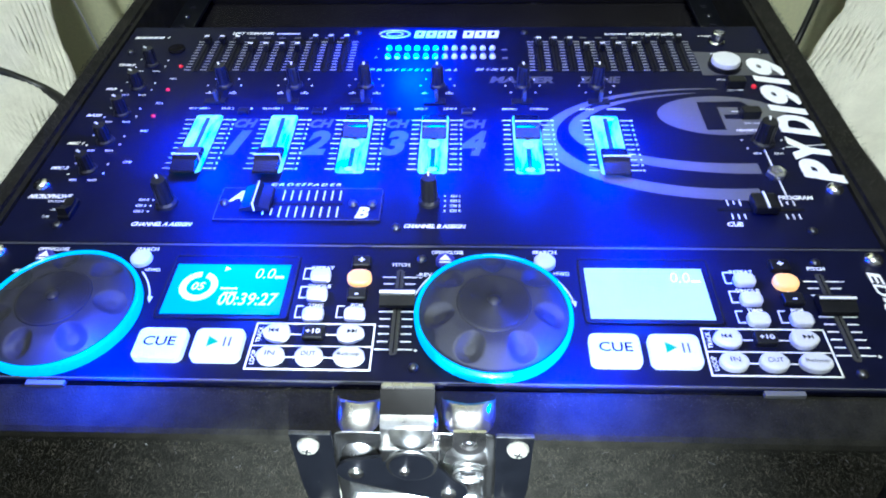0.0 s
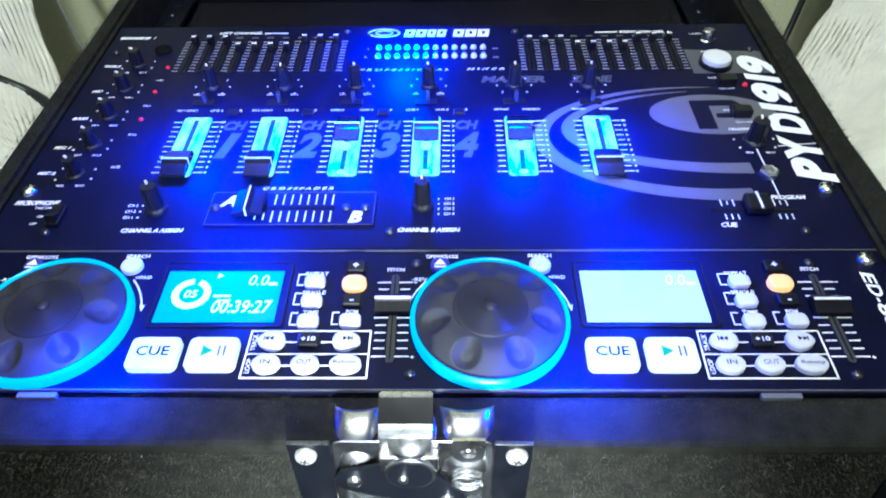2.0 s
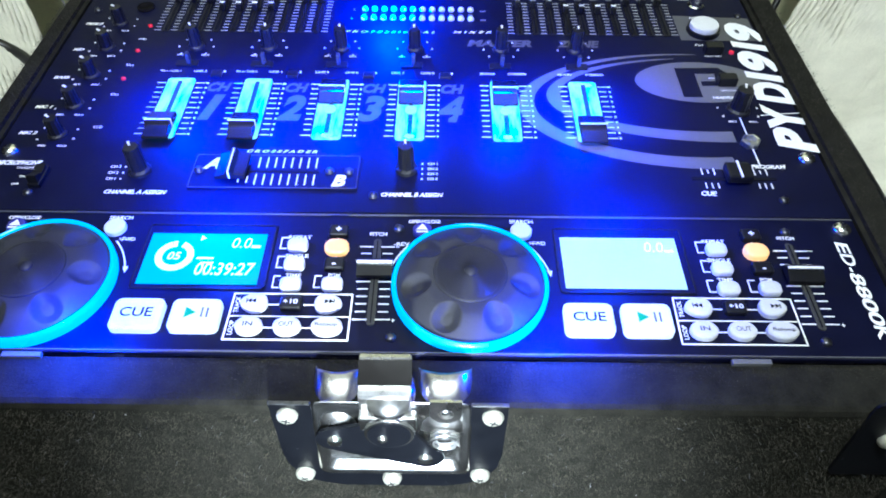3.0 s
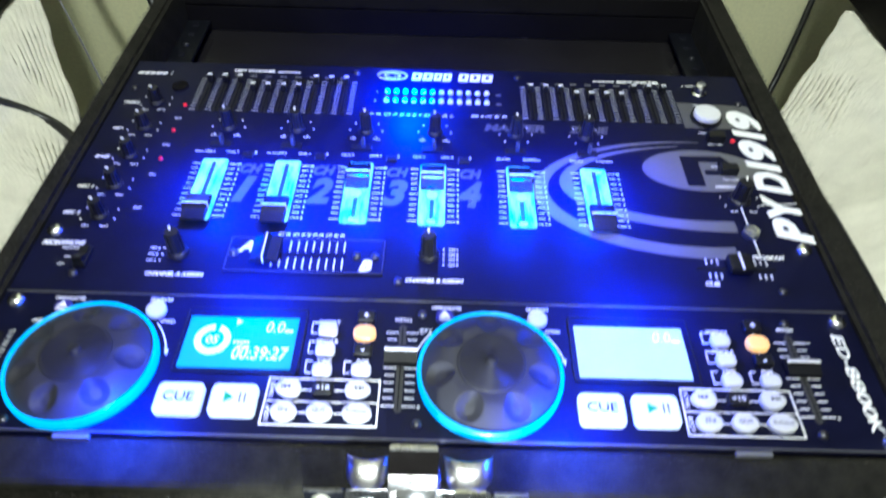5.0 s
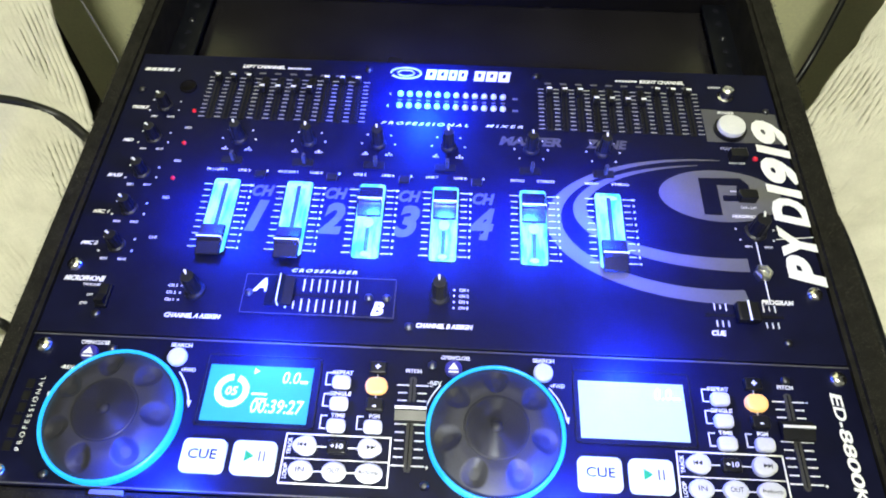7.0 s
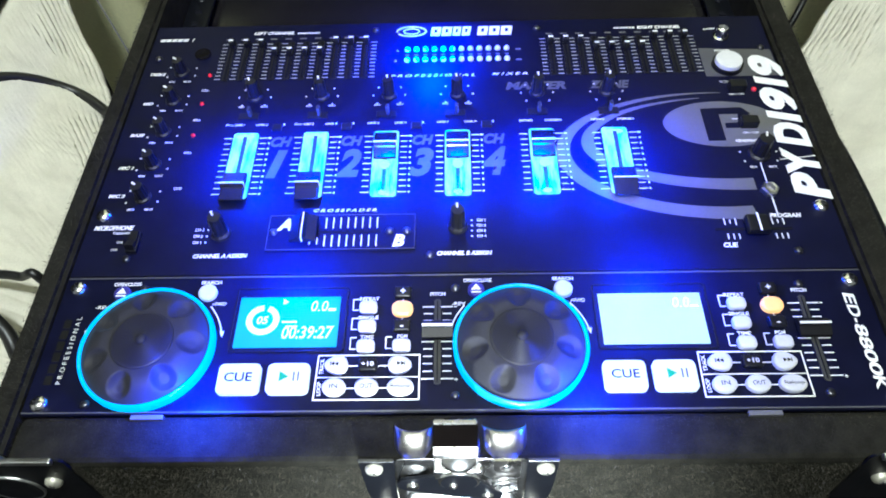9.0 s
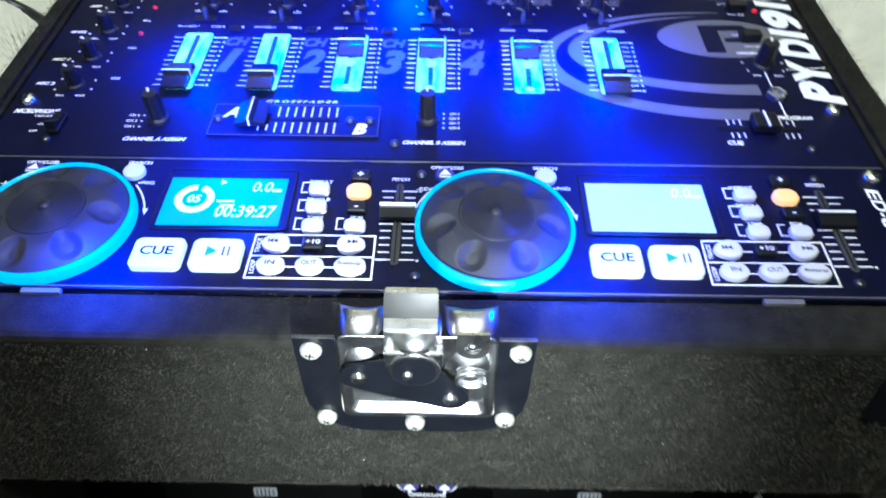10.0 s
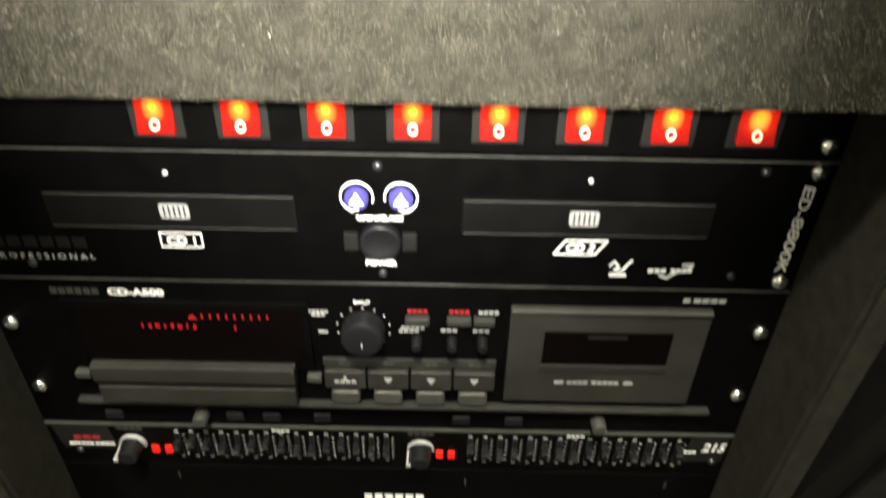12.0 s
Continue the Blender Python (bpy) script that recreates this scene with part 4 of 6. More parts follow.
part("crossfader_cap", bm, PLASTIC, xf)
bm = bmesh.new()
box(bm, -0.0989, -0.0981, 0.0152, 0.0343, 0.0094, 0.0100)
box(bm, -0.0989, -0.0981, 0.0146, 0.0151, 0.0045, 0.0097)
part("white_line", bm, PRINT, xf)

# swirl graphic and model number
def crescent(cx, cy, a, b, a0, a1, w0, w1, cut):
    bm = bmesh.new()
    outer, inner = [], []
    n = 40
    for j in range(n + 1):
        q = radians(a0 + (a1 - a0) * j / n)
        w = w0 + (w1 - w0) * (j / n) ** 0.8
        outer.append((min(cx + a * math.cos(q), cut), cy + b * math.sin(q)))
        inner.append((min(cx + (a - w * 1.6) * math.cos(q), cut), cy + (b - w) * math.sin(q)))
    vo, vi = [[bm.verts.new((x, y, 0.0002)) for x, y in line] for line in (outer, inner)]
    for j in range(n):
        bm.faces.new((vo[j], vo[j + 1], vi[j + 1], vi[j]))
    return part("swirl_graphic", bm, GREYPRINT, mixer)


crescent(0.1800, 0.0890, 0.1125, 0.0580, 84, 276, 0.0006, 0.0105, 0.192)
crescent(0.1900, 0.0985, 0.1040, 0.0435, 98, 274, 0.0006, 0.0100, 0.196)
bm = bmesh.new()
prism(bm, [(0.1870 + 0.0415 * math.cos(2 * math.pi * j / 48), 0.1155 + 0.0220 * math.sin(2 * math.pi * j / 48)) for j in range(48)], 0.00003, 0.0002)
part("oval_graphic", bm, GREYPRINT, mixer)
bm = bmesh.new()
prism(bm, [(0.1740, 0.1300), (0.2030, 0.1310), (0.2080, 0.1250), (0.2070, 0.1150), (0.2020, 0.1110), (0.1885, 0.1110), (0.1885, 0.1155), (0.1980, 0.1160), (0.1995, 0.1245), (0.1860, 0.1245), (0.1860, 0.0990), (0.1740, 0.0990)], 0.0002, 0.0005)
part("maker_emblem", bm, PANEL, mixer)
bm = bmesh.new()
prism(bm, [(0.1860, 0.1640), (0.2400, 0.1640), (0.2400, 0.1930), (0.1860, 0.1960)], 0.00003, 0.0002)
part("grey_field", bm, DIMPRINT, mixer)
spaced("PYD1919", 0.2318, 0.1155, 0.0220, mixer, PRINT, 0.1400, 90, 0.24, 0.055, 0.0008)

# lamp socket, power button, small controls at the edge
bm = bmesh.new()
lathe(bm, 0.2055, 0.2080, [(0.0060, 0), (0.0060, 0.0020), (0.0045, 0.0026), (0.0045, 0.0090), (0.0036, 0.0095), (0.0030, 0.0060), (0, 0.0058)], 20)
part("lamp_socket", bm, CHROME, mixer, "shiny lamp socket", smooth=False)
lettering("LAMP 12V", 0.2030, 0.2185, 0.0022, mixer, PRINT, width=0.0170, shear=0.2)
bm = bmesh.new()
rod(bm, 0.2035, 0.1755, 0, 0.0035, 0.0115, seg=32)
part("power_bezel", bm, PLASTIC, mixer)
bm = bmesh.new()
rod(bm, 0.2035, 0.1755, 0.0034, 0.0068, 0.0100, 0.0098, 32, 0.0008)
part("power_button", bm, POWERKEY, mixer, "round pale grey power button", smooth=False)
lettering("POWER", 0.2035, 0.1925, 0.0022, mixer, PRINT, width=0.0120, shear=0.2, bold=0.04)
lettering("EQUALIZER", 0.2035, 0.1580, 0.0022, mixer, PRINT, width=0.0190, shear=0.2, bold=0.04)
lettering("ON / OFF", 0.2035, 0.1445, 0.0018, mixer, PRINT, width=0.0110)
bm = bmesh.new()
lathe(bm, 0.2170, 0.1490, [(0.0018, 0), (0.0017, 0.0014), (0, 0.0022)], 14)
part("indicator_led", bm, LEDRED, mixer, "tiny red indicator lamp", smooth=True)
for by in (0.1505, 0.1140):
    bm = bmesh.new()
    pillow(bm, round_rect(0.1985, 0.2105, by - 0.0038, by + 0.0038, 0.001, 2), 0, 0.0060, 0.0008)
    part("push_button", bm, PLASTIC, mixer)
lettering("ON / OFF", 0.2045, 0.1060, 0.0018, mixer, PRINT, width=0.0110)
bars([(0.1975, 0.1195, 0.0065, 0.0008)], mixer, PRINT)
lettering("HEADPHONE", 0.2020, 0.0985, 0.0024, mixer, PRINT, width=0.0200, shear=0.2, bold=0.04)
knob(mixer, 0.2050, 0.0860, 0.0060, 0.016, -15, "headphone_knob")
lettering("MIN", 0.1985, 0.0745, 0.0018, mixer, PRINT)
lettering("MAX", 0.2115, 0.0745, 0.0018, mixer, PRINT)
bars([(0.2050 + 0.0125 * math.cos(radians(a)), 0.0860 + 0.0125 * math.sin(radians(a)), 0.0011, 0.0011) for a in (-30, 10, 170, 210)], mixer, PRINT, name="knob_scale")
bm = bmesh.new()
outline(bm, [(0.2040, 0.0780), (0.2040, 0.0600)], 0.0008, 0.0001, 0.0004, False)
outline(bm, [(0.2040, 0.0485), (0.2040, 0.0340)], 0.0008, 0.0001, 0.0004, False)
outline(bm, [(0.2180, 0.0810), (0.2440, 0.0840)], 0.0006, 0.0001, 0.0004, False)
part("guide_line", bm, PRINT, mixer)
bm = bmesh.new()
lathe(bm, 0.2035, 0.0540, [(0.0058, 0), (0.0058, 0.0030), (0.0046, 0.0040), (0.0034, 0.0038), (0.0030, 0.0010), (0, 0.0008)], 6)
part("headphone_jack", bm, STEEL, mixer, "steel headphone socket with a hex nut")
bm = bmesh.new()
box(bm, 0.1620, 0.2100, 0.0222, 0.0240, 0.0, 0.0006)
cue = part("cue_slider", bm, BLACKINK, mixer, "black cue to programme slider")
bm = bmesh.new()
box(bm, 0.1800, 0.1940, 0.0170, 0.0300, 0.0020, 0.0075, 0.0015)
part("slider_cap", bm, PLASTIC, cue)
bm = bmesh.new()
box(bm, 0.1864, 0.1876, 0.0168, 0.0302, 0.0073, 0.0080)
part("cap_line", bm, PRINT, cue)
bars([(0.1690 + j * 0.0035, 0.0290, 0.0007, 0.0050 if j % 2 == 0 else 0.0028) for j in range(3)] + [(0.1990 + j * 0.0035, 0.0290, 0.0007, 0.0050 if j % 2 == 0 else 0.0028) for j in range(3)]
     + [(0.1690 + j * 0.0035, 0.0175, 0.0007, 0.0040) for j in range(3)] + [(0.1990 + j * 0.0035, 0.0175, 0.0007, 0.0040) for j in range(3)], mixer, PRINT, name="slider_scale")
lettering("CUE", 0.1690, 0.0110, 0.0032, mixer, PRINT, width=0.0090, shear=0.2, bold=0.05)
lettering("PROGRAM", 0.2085, 0.0335, 0.0030, mixer, PRINT, width=0.0200, shear=0.2, bold=0.05)

# ---- the twin player controller ----
control = thing("cd_controller", TOP, "black rack-mount twin player controller with blue-ringed jog wheels", "controller")
bm = bmesh.new()
box(bm, -0.2415, 0.2415, -0.0965, -0.0078, -0.0032, 0.0, 0.0006)
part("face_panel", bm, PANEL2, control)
bm = bmesh.new()
box(bm, -0.2410, 0.2410, -0.0958, -0.0951, 0.0, 0.0007)
box(bm, -0.2410, 0.2410, -0.0088, -0.0081, 0.0, 0.0007)
part("bright_edge", bm, DIMPRINT, control)
bm = bmesh.new()
box(bm, -0.215, 0.215, -0.093, -0.012, -0.08, -0.0034, 0.001)
part("chassis", bm, BLACKMETAL, control)
for x, y in ((-0.2325, -0.0160), (0.2325, -0.0160), (-0.2325, -0.0902), (0.2325, -0.0912)):
    screw(control, x, y, "rack", turn=random.uniform(0, 90))
for x, y in ((-0.0025, -0.0180), (-0.0030, -0.0872), (0.2020, -0.0180), (0.2000, -0.0872), (-0.192, -0.0165), (-0.2070, -0.0905)):
    screw(control, x, y, "small", turn=random.uniform(0, 90))
for x in (-0.171, 0.1625):
    bm = bmesh.new()
    box(bm, x - 0.009, x + 0.009, -0.0995, -0.0968, -0.002, 0.0006, 0.0004)
    part("edge_tab", bm, GREYPRINT, control)
lettering("P R O F E S S I O N A L", -0.2262, -0.0570, 0.0028, control, PRINT, width=0.0430, turn=90, bold=0.0)
bars([(-0.2322, -0.0790 + 0.0072 * j + 0.003, 0.0045, 0.0055) for j in range(6)], control, GREYPLASTIC, name="maker_word")
spaced("ED-8800K", 0.2290, -0.0550, 0.0062, control, PRINT, 0.0610, -90, 0.12, 0.025, thin=0.6)


def jog_wheel(cx, cy, turn):
    bm = bmesh.new()
    lathe(bm, cx, cy, [(0.0385, 0.0), (0.0387, 0.0040), (0.0380, 0.0062), (0.0366, 0.0066), (0.0362, 0.0040)], 72)
    wheel = part("jog_wheel", bm, RING, control, "black jog wheel with a glowing blue ring", smooth=True)
    # domed body with pressed finger dimples
    bm = bmesh.new()
    nr, na = 36, 168
    rows = []
    for i in range(nr + 1):
        r = 0.0362 * (1 - i / nr) + 0.0172 * (i / nr)
        ring = []
        for j in range(na):
            a = 2 * math.pi * j / na
            f = i / nr
            z = 0.0050 + 0.0068 * math.sin(min(f * 1.35, 1) * math.pi / 2)
            for d in range(7):
                da = radians(turn + 360 / 7 * d)
                ex, ey = r * math.cos(a - da) - 0.0268, r * math.sin(a - da)
                q = math.hypot(ex / 0.0074, ey / (0.0066 + 0.18 * ex))
                if q < 1:
                    z -= 0.0034 * min(1.0, (1 - q) * 1.7) ** 0.8
            ring.append(bm.verts.new((cx + r * math.cos(a), cy + r * math.sin(a), z)))
        rows.append(ring)
    for a, b in zip(rows, rows[1:]):
        for j in range(na):
            bm.faces.new((a[j], a[(j + 1) % na], b[(j + 1) % na], b[j]))
    bmesh.ops.recalc_face_normals(bm, faces=bm.faces[:])
    part("wheel_body", bm, WHEEL, wheel, smooth=True)
    # grooved hub
    bm = bmesh.new()
    prof = [(0.0182, 0.0112), (0.0178, 0.0124), (0.0170, 0.0127)]
    for g in range(16):
        r = 0.0164 - g * 0.00082
        z = 0.0127 + 0.0008 * (g / 16)
        prof += [(r, z), (r - 0.00022, z + 0.00022), (r - 0.00044, z + 0.00022), (r - 0.00066, z)]
    prof += [(0.0034, 0.0134), (0.0031, 0.0142), (0.0020, 0.0149), (0.0008, 0.0152), (0, 0.0152)]
    lathe(bm, cx, cy, prof, 64)
    part("grooved_hub", bm, HUB, wheel, "black hub turned with fine rings", smooth=False)


def player(dx, lcd, ink, pitch_y):
    """One half of the controller, moved by dx; the second half's keys sit a little wider."""
    base = dx
    def L(*a, **k):
        lettering(a[0], a[1] + dx, *a[2:], **k)
    jog_wheel(-0.1795 + base, -0.0570, 348 if dx else 307)
    # display
    dx = base - (0.0010 if base else 0)
    bm = bmesh.new()
    outline(bm, round_rect(-0.1335 + dx, -0.0672 + dx, -0.0595, -0.0170, 0.0015, 3), 0.0008, 0.0, 0.0008)
    part("display_frame", bm, GREYPLASTIC, control)
    bm = bmesh.new()
    box(bm, -0.1332 + dx, -0.0675 + dx, -0.0593, -0.0172, -0.0002, 0.0003)
    glass = part("display", bm, PANEL2, control, "backlit display showing track time")
    bm = bmesh.new()
    box(bm, -0.1310 + dx, -0.0710 + dx, -0.0570, -0.0235, 0.0003, 0.0008)
    part("backlight", bm, lcd, glass)
    if not dx:
        bm = bmesh.new()
        for j in range(20):
            a = radians(100 + j * 17)
            for r0, r1 in ((0.0062, 0.0098),):
                c, s = math.cos(a), math.sin(a)
                prism(bm, [(-0.1160 + r0 * c - 0.0009 * s, -0.0390 + r0 * s + 0.0009 * c), (-0.1160 + r0 * c + 0.0009 * s, -0.0390 + r0 * s - 0.0009 * c),
                           (-0.1160 + r1 * c + 0.0013 * s, -0.0390 + r1 * s - 0.0013 * c), (-0.1160 + r1 * c - 0.0013 * s, -0.0390 + r1 * s + 0.0013 * c)], 0.0008, 0.0011)
        part("segment_ring", bm, ink, glass)["kind"] = "stuff"
        L("05", -0.1160, -0.0392, 0.0048, glass, ink, shear=0.15, z=0.0012)
    L("0.0", -0.0830, -0.0300, 0.0070, glass, ink, width=0.0100, shear=0.15, bold=0.0, z=0.0012)
    bars([(-0.0755 + dx, -0.0325, 0.0045, 0.0016)], glass, ink, z=0.0012)
    if not dx:
        L("00:39:27", -0.0885, -0.0475, 0.0078, glass, ink, width=0.0300, shear=0.15, bold=0.01, z=0.0012)
        bars([(-0.1000, -0.0405, 0.0090, 0.0012), (-0.0985, -0.0435, 0.0070, 0.0010)], glass, ink, z=0.0012)
        bm = bmesh.new()
        prism(bm, [(-0.1050, -0.0285), (-0.1050, -0.0250), (-0.1020, -0.0268)], 0.0008, 0.0012)
        part("play_mark", bm, ink, glass)
    dx = base
    # cue and play keys
    for kx, kind in ((-0.1235, "cue"), (-0.0960, "play")):
        bm = bmesh.new()
        pillow(bm, round_rect(kx - 0.0118 + dx, kx + 0.0118 + dx, -0.0862, -0.0680, 0.0032, 4), 0, 0.0040, 0.0014)
        key = part(kind + "_button", bm, LITKEY, control, "square backlit white %s key" % kind)
        if kind == "cue":
            L("CUE", kx, -0.0765, 0.0052, key, BLACKINK, width=0.0155, bold=0.015, z=0.0043)
        else:
            bm = bmesh.new()
            prism(bm, [(kx - 0.0045 + dx, -0.0795), (kx - 0.0045 + dx, -0.0735), (kx + 0.0005 + dx, -0.0765)], 0.0040, 0.0043)
            part("play_mark", bm, GREENINK, key)
            bars([(kx + 0.0035 + dx, -0.0765, 0.0008, 0.0055), (kx + 0.0060 + dx, -0.0765, 0.0008, 0.0055)], key, DIMPRINT, z=0.0043, name="pause_mark")
    # mode keys
    dx = base + (0.0020 if base else 0)
    for kx, ky, word in ((-0.0540, -0.0312, "REPEAT"), (-0.0540, -0.0440, "SINGLE"), (-0.0540, -0.0568, "TIME"), (-0.0335, -0.0565, "PGM")):
        bm = bmesh.new()
        pillow(bm, round_rect(kx - 0.0052 + dx, kx + 0.0052 + dx, ky - 0.0042, ky + 0.0036, 0.0026, 4), 0, 0.0034, 0.0014)
        part("mode_button", bm, WHITEKEY, control, "small white mode key")
        L(word, kx + 0.0002, ky + 0.0062, 0.0023, control, PRINT, width=0.0022 * len(word) * 0.9, bold=0.03)
        bm = bmesh.new()
        outline(bm, [(kx - 0.0060 + dx, ky + 0.0058), (kx - 0.0092 + dx, ky + 0.0058), (kx - 0.0092 + dx, ky - 0.0015), (kx - 0.0060 + dx, ky - 0.0015)], 0.0006, 0.0001, 0.0004, False)
        part("bracket_line", bm, PRINT, control)
    # amber pitch key between plus and minus
    bm = bmesh.new()
    pillow(bm, round_rect(-0.0400 + dx, -0.0275 + dx, -0.0378, -0.0278, 0.0046, 5), 0, 0.0036, 0.0016)
    part("pitch_button", bm, AMBER, control, "oval amber-lit pitch key")
    for ky, sign in ((-0.0215, "+"), (-0.0440, "-")):
        bm = bmesh.new()
        pillow(bm, round_rect(-0.0387 + dx, -0.0288 + dx, ky - 0.0036, ky + 0.0036, 0.0010, 2), 0, 0.0032, 0.0010)
        b = part("bend_button", bm, PLASTIC, control, "small black pitch bend key")
        L(sign, -0.0337, ky - (0.0006 if sign == "-" else 0), 0.0040, b, PRINT, z=0.0035, bold=0.04)
    bm = bmesh.new()
    outline(bm, [(-0.0337 + dx, -0.0250), (-0.0337 + dx, -0.0280)], 0.0005, 0.0001, 0.0004, False)
    outline(bm, [(-0.0337 + dx, -0.0376), (-0.0337 + dx, -0.0405)], 0.0005, 0.0001, 0.0004, False)
    part("link_line", bm, PRINT, control)
    dx = base
    # track and loop keys in their frame
    bm = bmesh.new()
    outline(bm, [(-0.0812 + dx, -0.0890), (-0.0230 + dx, -0.0890), (-0.0230 + dx, -0.0622), (-0.0805 + dx, -0.0622)], 0.0008, 0.0001, 0.0004)
    outline(bm, [(-0.0808 + dx, -0.0757), (-0.0230 + dx, -0.0757)], 0.0006, 0.0001, 0.0004, False)
    for ky in (-0.0688, -0.0822):
        outline(bm, [(-0.0640 + dx, ky), (-0.0580 + dx, ky)], 0.0006, 0.0001, 0.0004, False)
        outline(bm, [(-0.0460 + dx, ky), (-0.0400 + dx, ky)], 0.0006, 0.0001, 0.0004, False)
    part("key_frame", bm, PRINT, control)
    L("TRACK", -0.0782, -0.0690, 0.0022, control, PRINT, width=0.0095, turn=90)
    L("LOOP", -0.0786, -0.0825, 0.0022, control, PRINT, width=0.0080, turn=90)
    for kx, ky, word, w in ((-0.0698, -0.0688, "I<<", 0), (-0.0340, -0.0688, ">>I", 0), (-0.0700, -0.0822, "IN", 0.0045), (-0.0520, -0.0822, "OUT", 0.0070), (-0.0332, -0.0822, "Reloop", 0.0105)):
        wide = 0.0066 if word != "Reloop" else 0.0074
        bm = bmesh.new()
        if w:
            outl = [(kx + dx + wide * math.cos(2 * math.pi * j / 24), ky + 0.0052 * math.sin(2 * math.pi * j / 24)) for j in range(24)]
        else:
            s = -1 if word[0] == "I" else 1
            outl = [(kx + dx + s * (0.0066 * math.cos(2 * math.pi * j / 24)), ky + 0.0054 * math.sin(2 * math.pi * j / 24) * (1 - 0.22 * math.cos(2 * math.pi * j / 24))) for j in range(24)]
        pillow(bm, outl, 0, 0.0034, 0.0016)
        b = part("round_button", bm, WHITEKEY, control, "small rounded white key")
        if w:
            L(word, kx, ky, 0.0026 if word != "Reloop" else 0.0020, b, BLACKINK, width=w, bold=0.0, z=0.0037)
        else:
            s = -1 if word[0] == "I" else 1
            bm = bmesh.new()
            for q in (-0.0014, 0.0008):
                prism(bm, [(kx + dx + s * q, ky - 0.0012), (kx + dx + s * q, ky + 0.0012), (kx + dx + s * (q + 0.0019), ky)], 0.0034, 0.0037)
            box(bm, kx + dx + s * 0.0030 - 0.0002, kx + dx + s * 0.0030 + 0.0002, ky - 0.0012, ky + 0.0012, 0.0034, 0.0037)
            part("skip_mark", bm, BLACKINK, b)
    bm = bmesh.new()
    pillow(bm, round_rect(-0.0572 + dx, -0.0468 + dx, -0.0725, -0.0652, 0.0012, 2), 0, 0.0030, 0.0010)
    b = part("skip_button", bm, PLASTIC, control, "small black plus ten key")
    L("+10", -0.0520, -0.0688, 0.0026, b, PRINT, width=0.0070, z=0.0033)
    # eject and search
    for kx, m_, nm, r in ((-0.2040, PURPLE, "eject_button", 0.0050), (-0.1520, WHITEKEY, "search_button", 0.0056)):
        bm = bmesh.new()
        pillow(bm, [(kx + dx + r * math.cos(2 * math.pi * j / 24), -0.0202 + r * math.sin(2 * math.pi * j / 24)) for j in range(24)], 0, 0.0032, 0.0014)
        b = part(nm, bm, m_, control, "round purple eject key" if m_ is PURPLE else "round white search key")
        if m_ is PURPLE:
            bm = bmesh.new()
            prism(bm, [(kx + dx - 0.0030, -0.0212), (kx + dx + 0.0030, -0.0212), (kx + dx, -0.0170)], 0.0032, 0.0035)
            box(bm, kx + dx - 0.0030, kx + dx + 0.0030, -0.0232, -0.0222, 0.0032, 0.0035)
            part("eject_mark", bm, PRINT, b)
    L("OPEN/CLOSE", -0.2030, -0.0128, 0.0023, control, PRINT, width=0.0170, bold=0.03)
    L("SEARCH", -0.1515, -0.0122, 0.0023, control, PRINT, width=0.0125, bold=0.03)
    L("-REV", -0.2145, -0.0290, 0.0023, control, PRINT, width=0.0080, bold=0.02)
    L("+FWD", -0.1440, -0.0275, 0.0023, control, PRINT, width=0.0085, bold=0.02)
    for a0, a1, tip, lean in ((14, 44, 0, 0.0006), (140, 168, -1, -0.0006)):
        bm = bmesh.new()
        arc = [(-0.1795 + dx + 0.0415 * math.cos(radians(a)), -0.0570 + 0.0415 * math.sin(radians(a))) for a in range(a0, a1, 4)]
        outline(bm, arc, 0.0008, 0.0001, 0.0004, False)
        ax, ay = arc[tip]
        prism(bm, [(ax - 0.0014, ay + 0.0011), (ax + 0.0014, ay + 0.0011), (ax + lean, ay - 0.0030)], 0.0001, 0.0004)
        part("turn_arrow", bm, PRINT, control)
    # pitch slider
    bm = bmesh.new()
    prism(bm, round_rect(-0.0150 + dx, -0.0110 + dx, -0.0805, -0.0258, 0.0018, 4), 0.0, 0.0006)
    sl = part("pitch_slider", bm, KEYGREY, control, "black pitch slider")
    bm = bmesh.new()
    box(bm, -0.0133 + dx, -0.0127 + dx, -0.0790, -0.0272, 0.0006, 0.0009)
    part("slot", bm, BLACKINK, sl)
    ticks = []
    for j in range(11):
        if abs(-0.0310 - j * 0.0046 - pitch_y) > 0.004:
            ticks += [(-0.0185 + dx, -0.0310 - j * 0.0046, 0.0052 if j % 5 else 0.0070, 0.0007), (-0.0075 + dx, -0.0310 - j * 0.0046, 0.0052 if j % 5 else 0.0070, 0.0007)]
    bars(ticks, control, PRINT, name="pitch_scale")
    bm = bmesh.new()
    prof = [(-0.0068, 0.0020), (-0.0066, 0.0042), (-0.0012, 0.0056), (-0.0006, 0.0068), (0.0006, 0.0068), (0.0014, 0.0056), (0.0040, 0.0046), (0.0042, 0.0020)]
    prism(bm, prof, -0.0088, 0.0088)
    for v in bm.verts:
        v.co = Vector((-0.0130 + dx + v.co.z, pitch_y + v.co.x, v.co.y))
    bmesh.ops.recalc_face_normals(bm, faces=bm.faces[:])
    part("slider_cap", bm, PLASTIC, sl)
    bm = bmesh.new()
    box(bm, -0.0218 + dx, -0.0042 + dx, pitch_y - 0.0007, pitch_y + 0.0007, 0.0066, 0.0072)
    part("cap_line", bm, PRINT, sl)
    L("PITCH", -0.0130, -0.0222, 0.0023, control, PRINT, width=0.0090, bold=0.03)
    L("+", -0.0025, -0.0775, 0.0026, control, PRINT)
    bars([(-0.0025 + dx, -0.0310, 0.0018, 0.0005)], control, PRINT)


player(0.0, LCD, LCDINK, -0.0465)
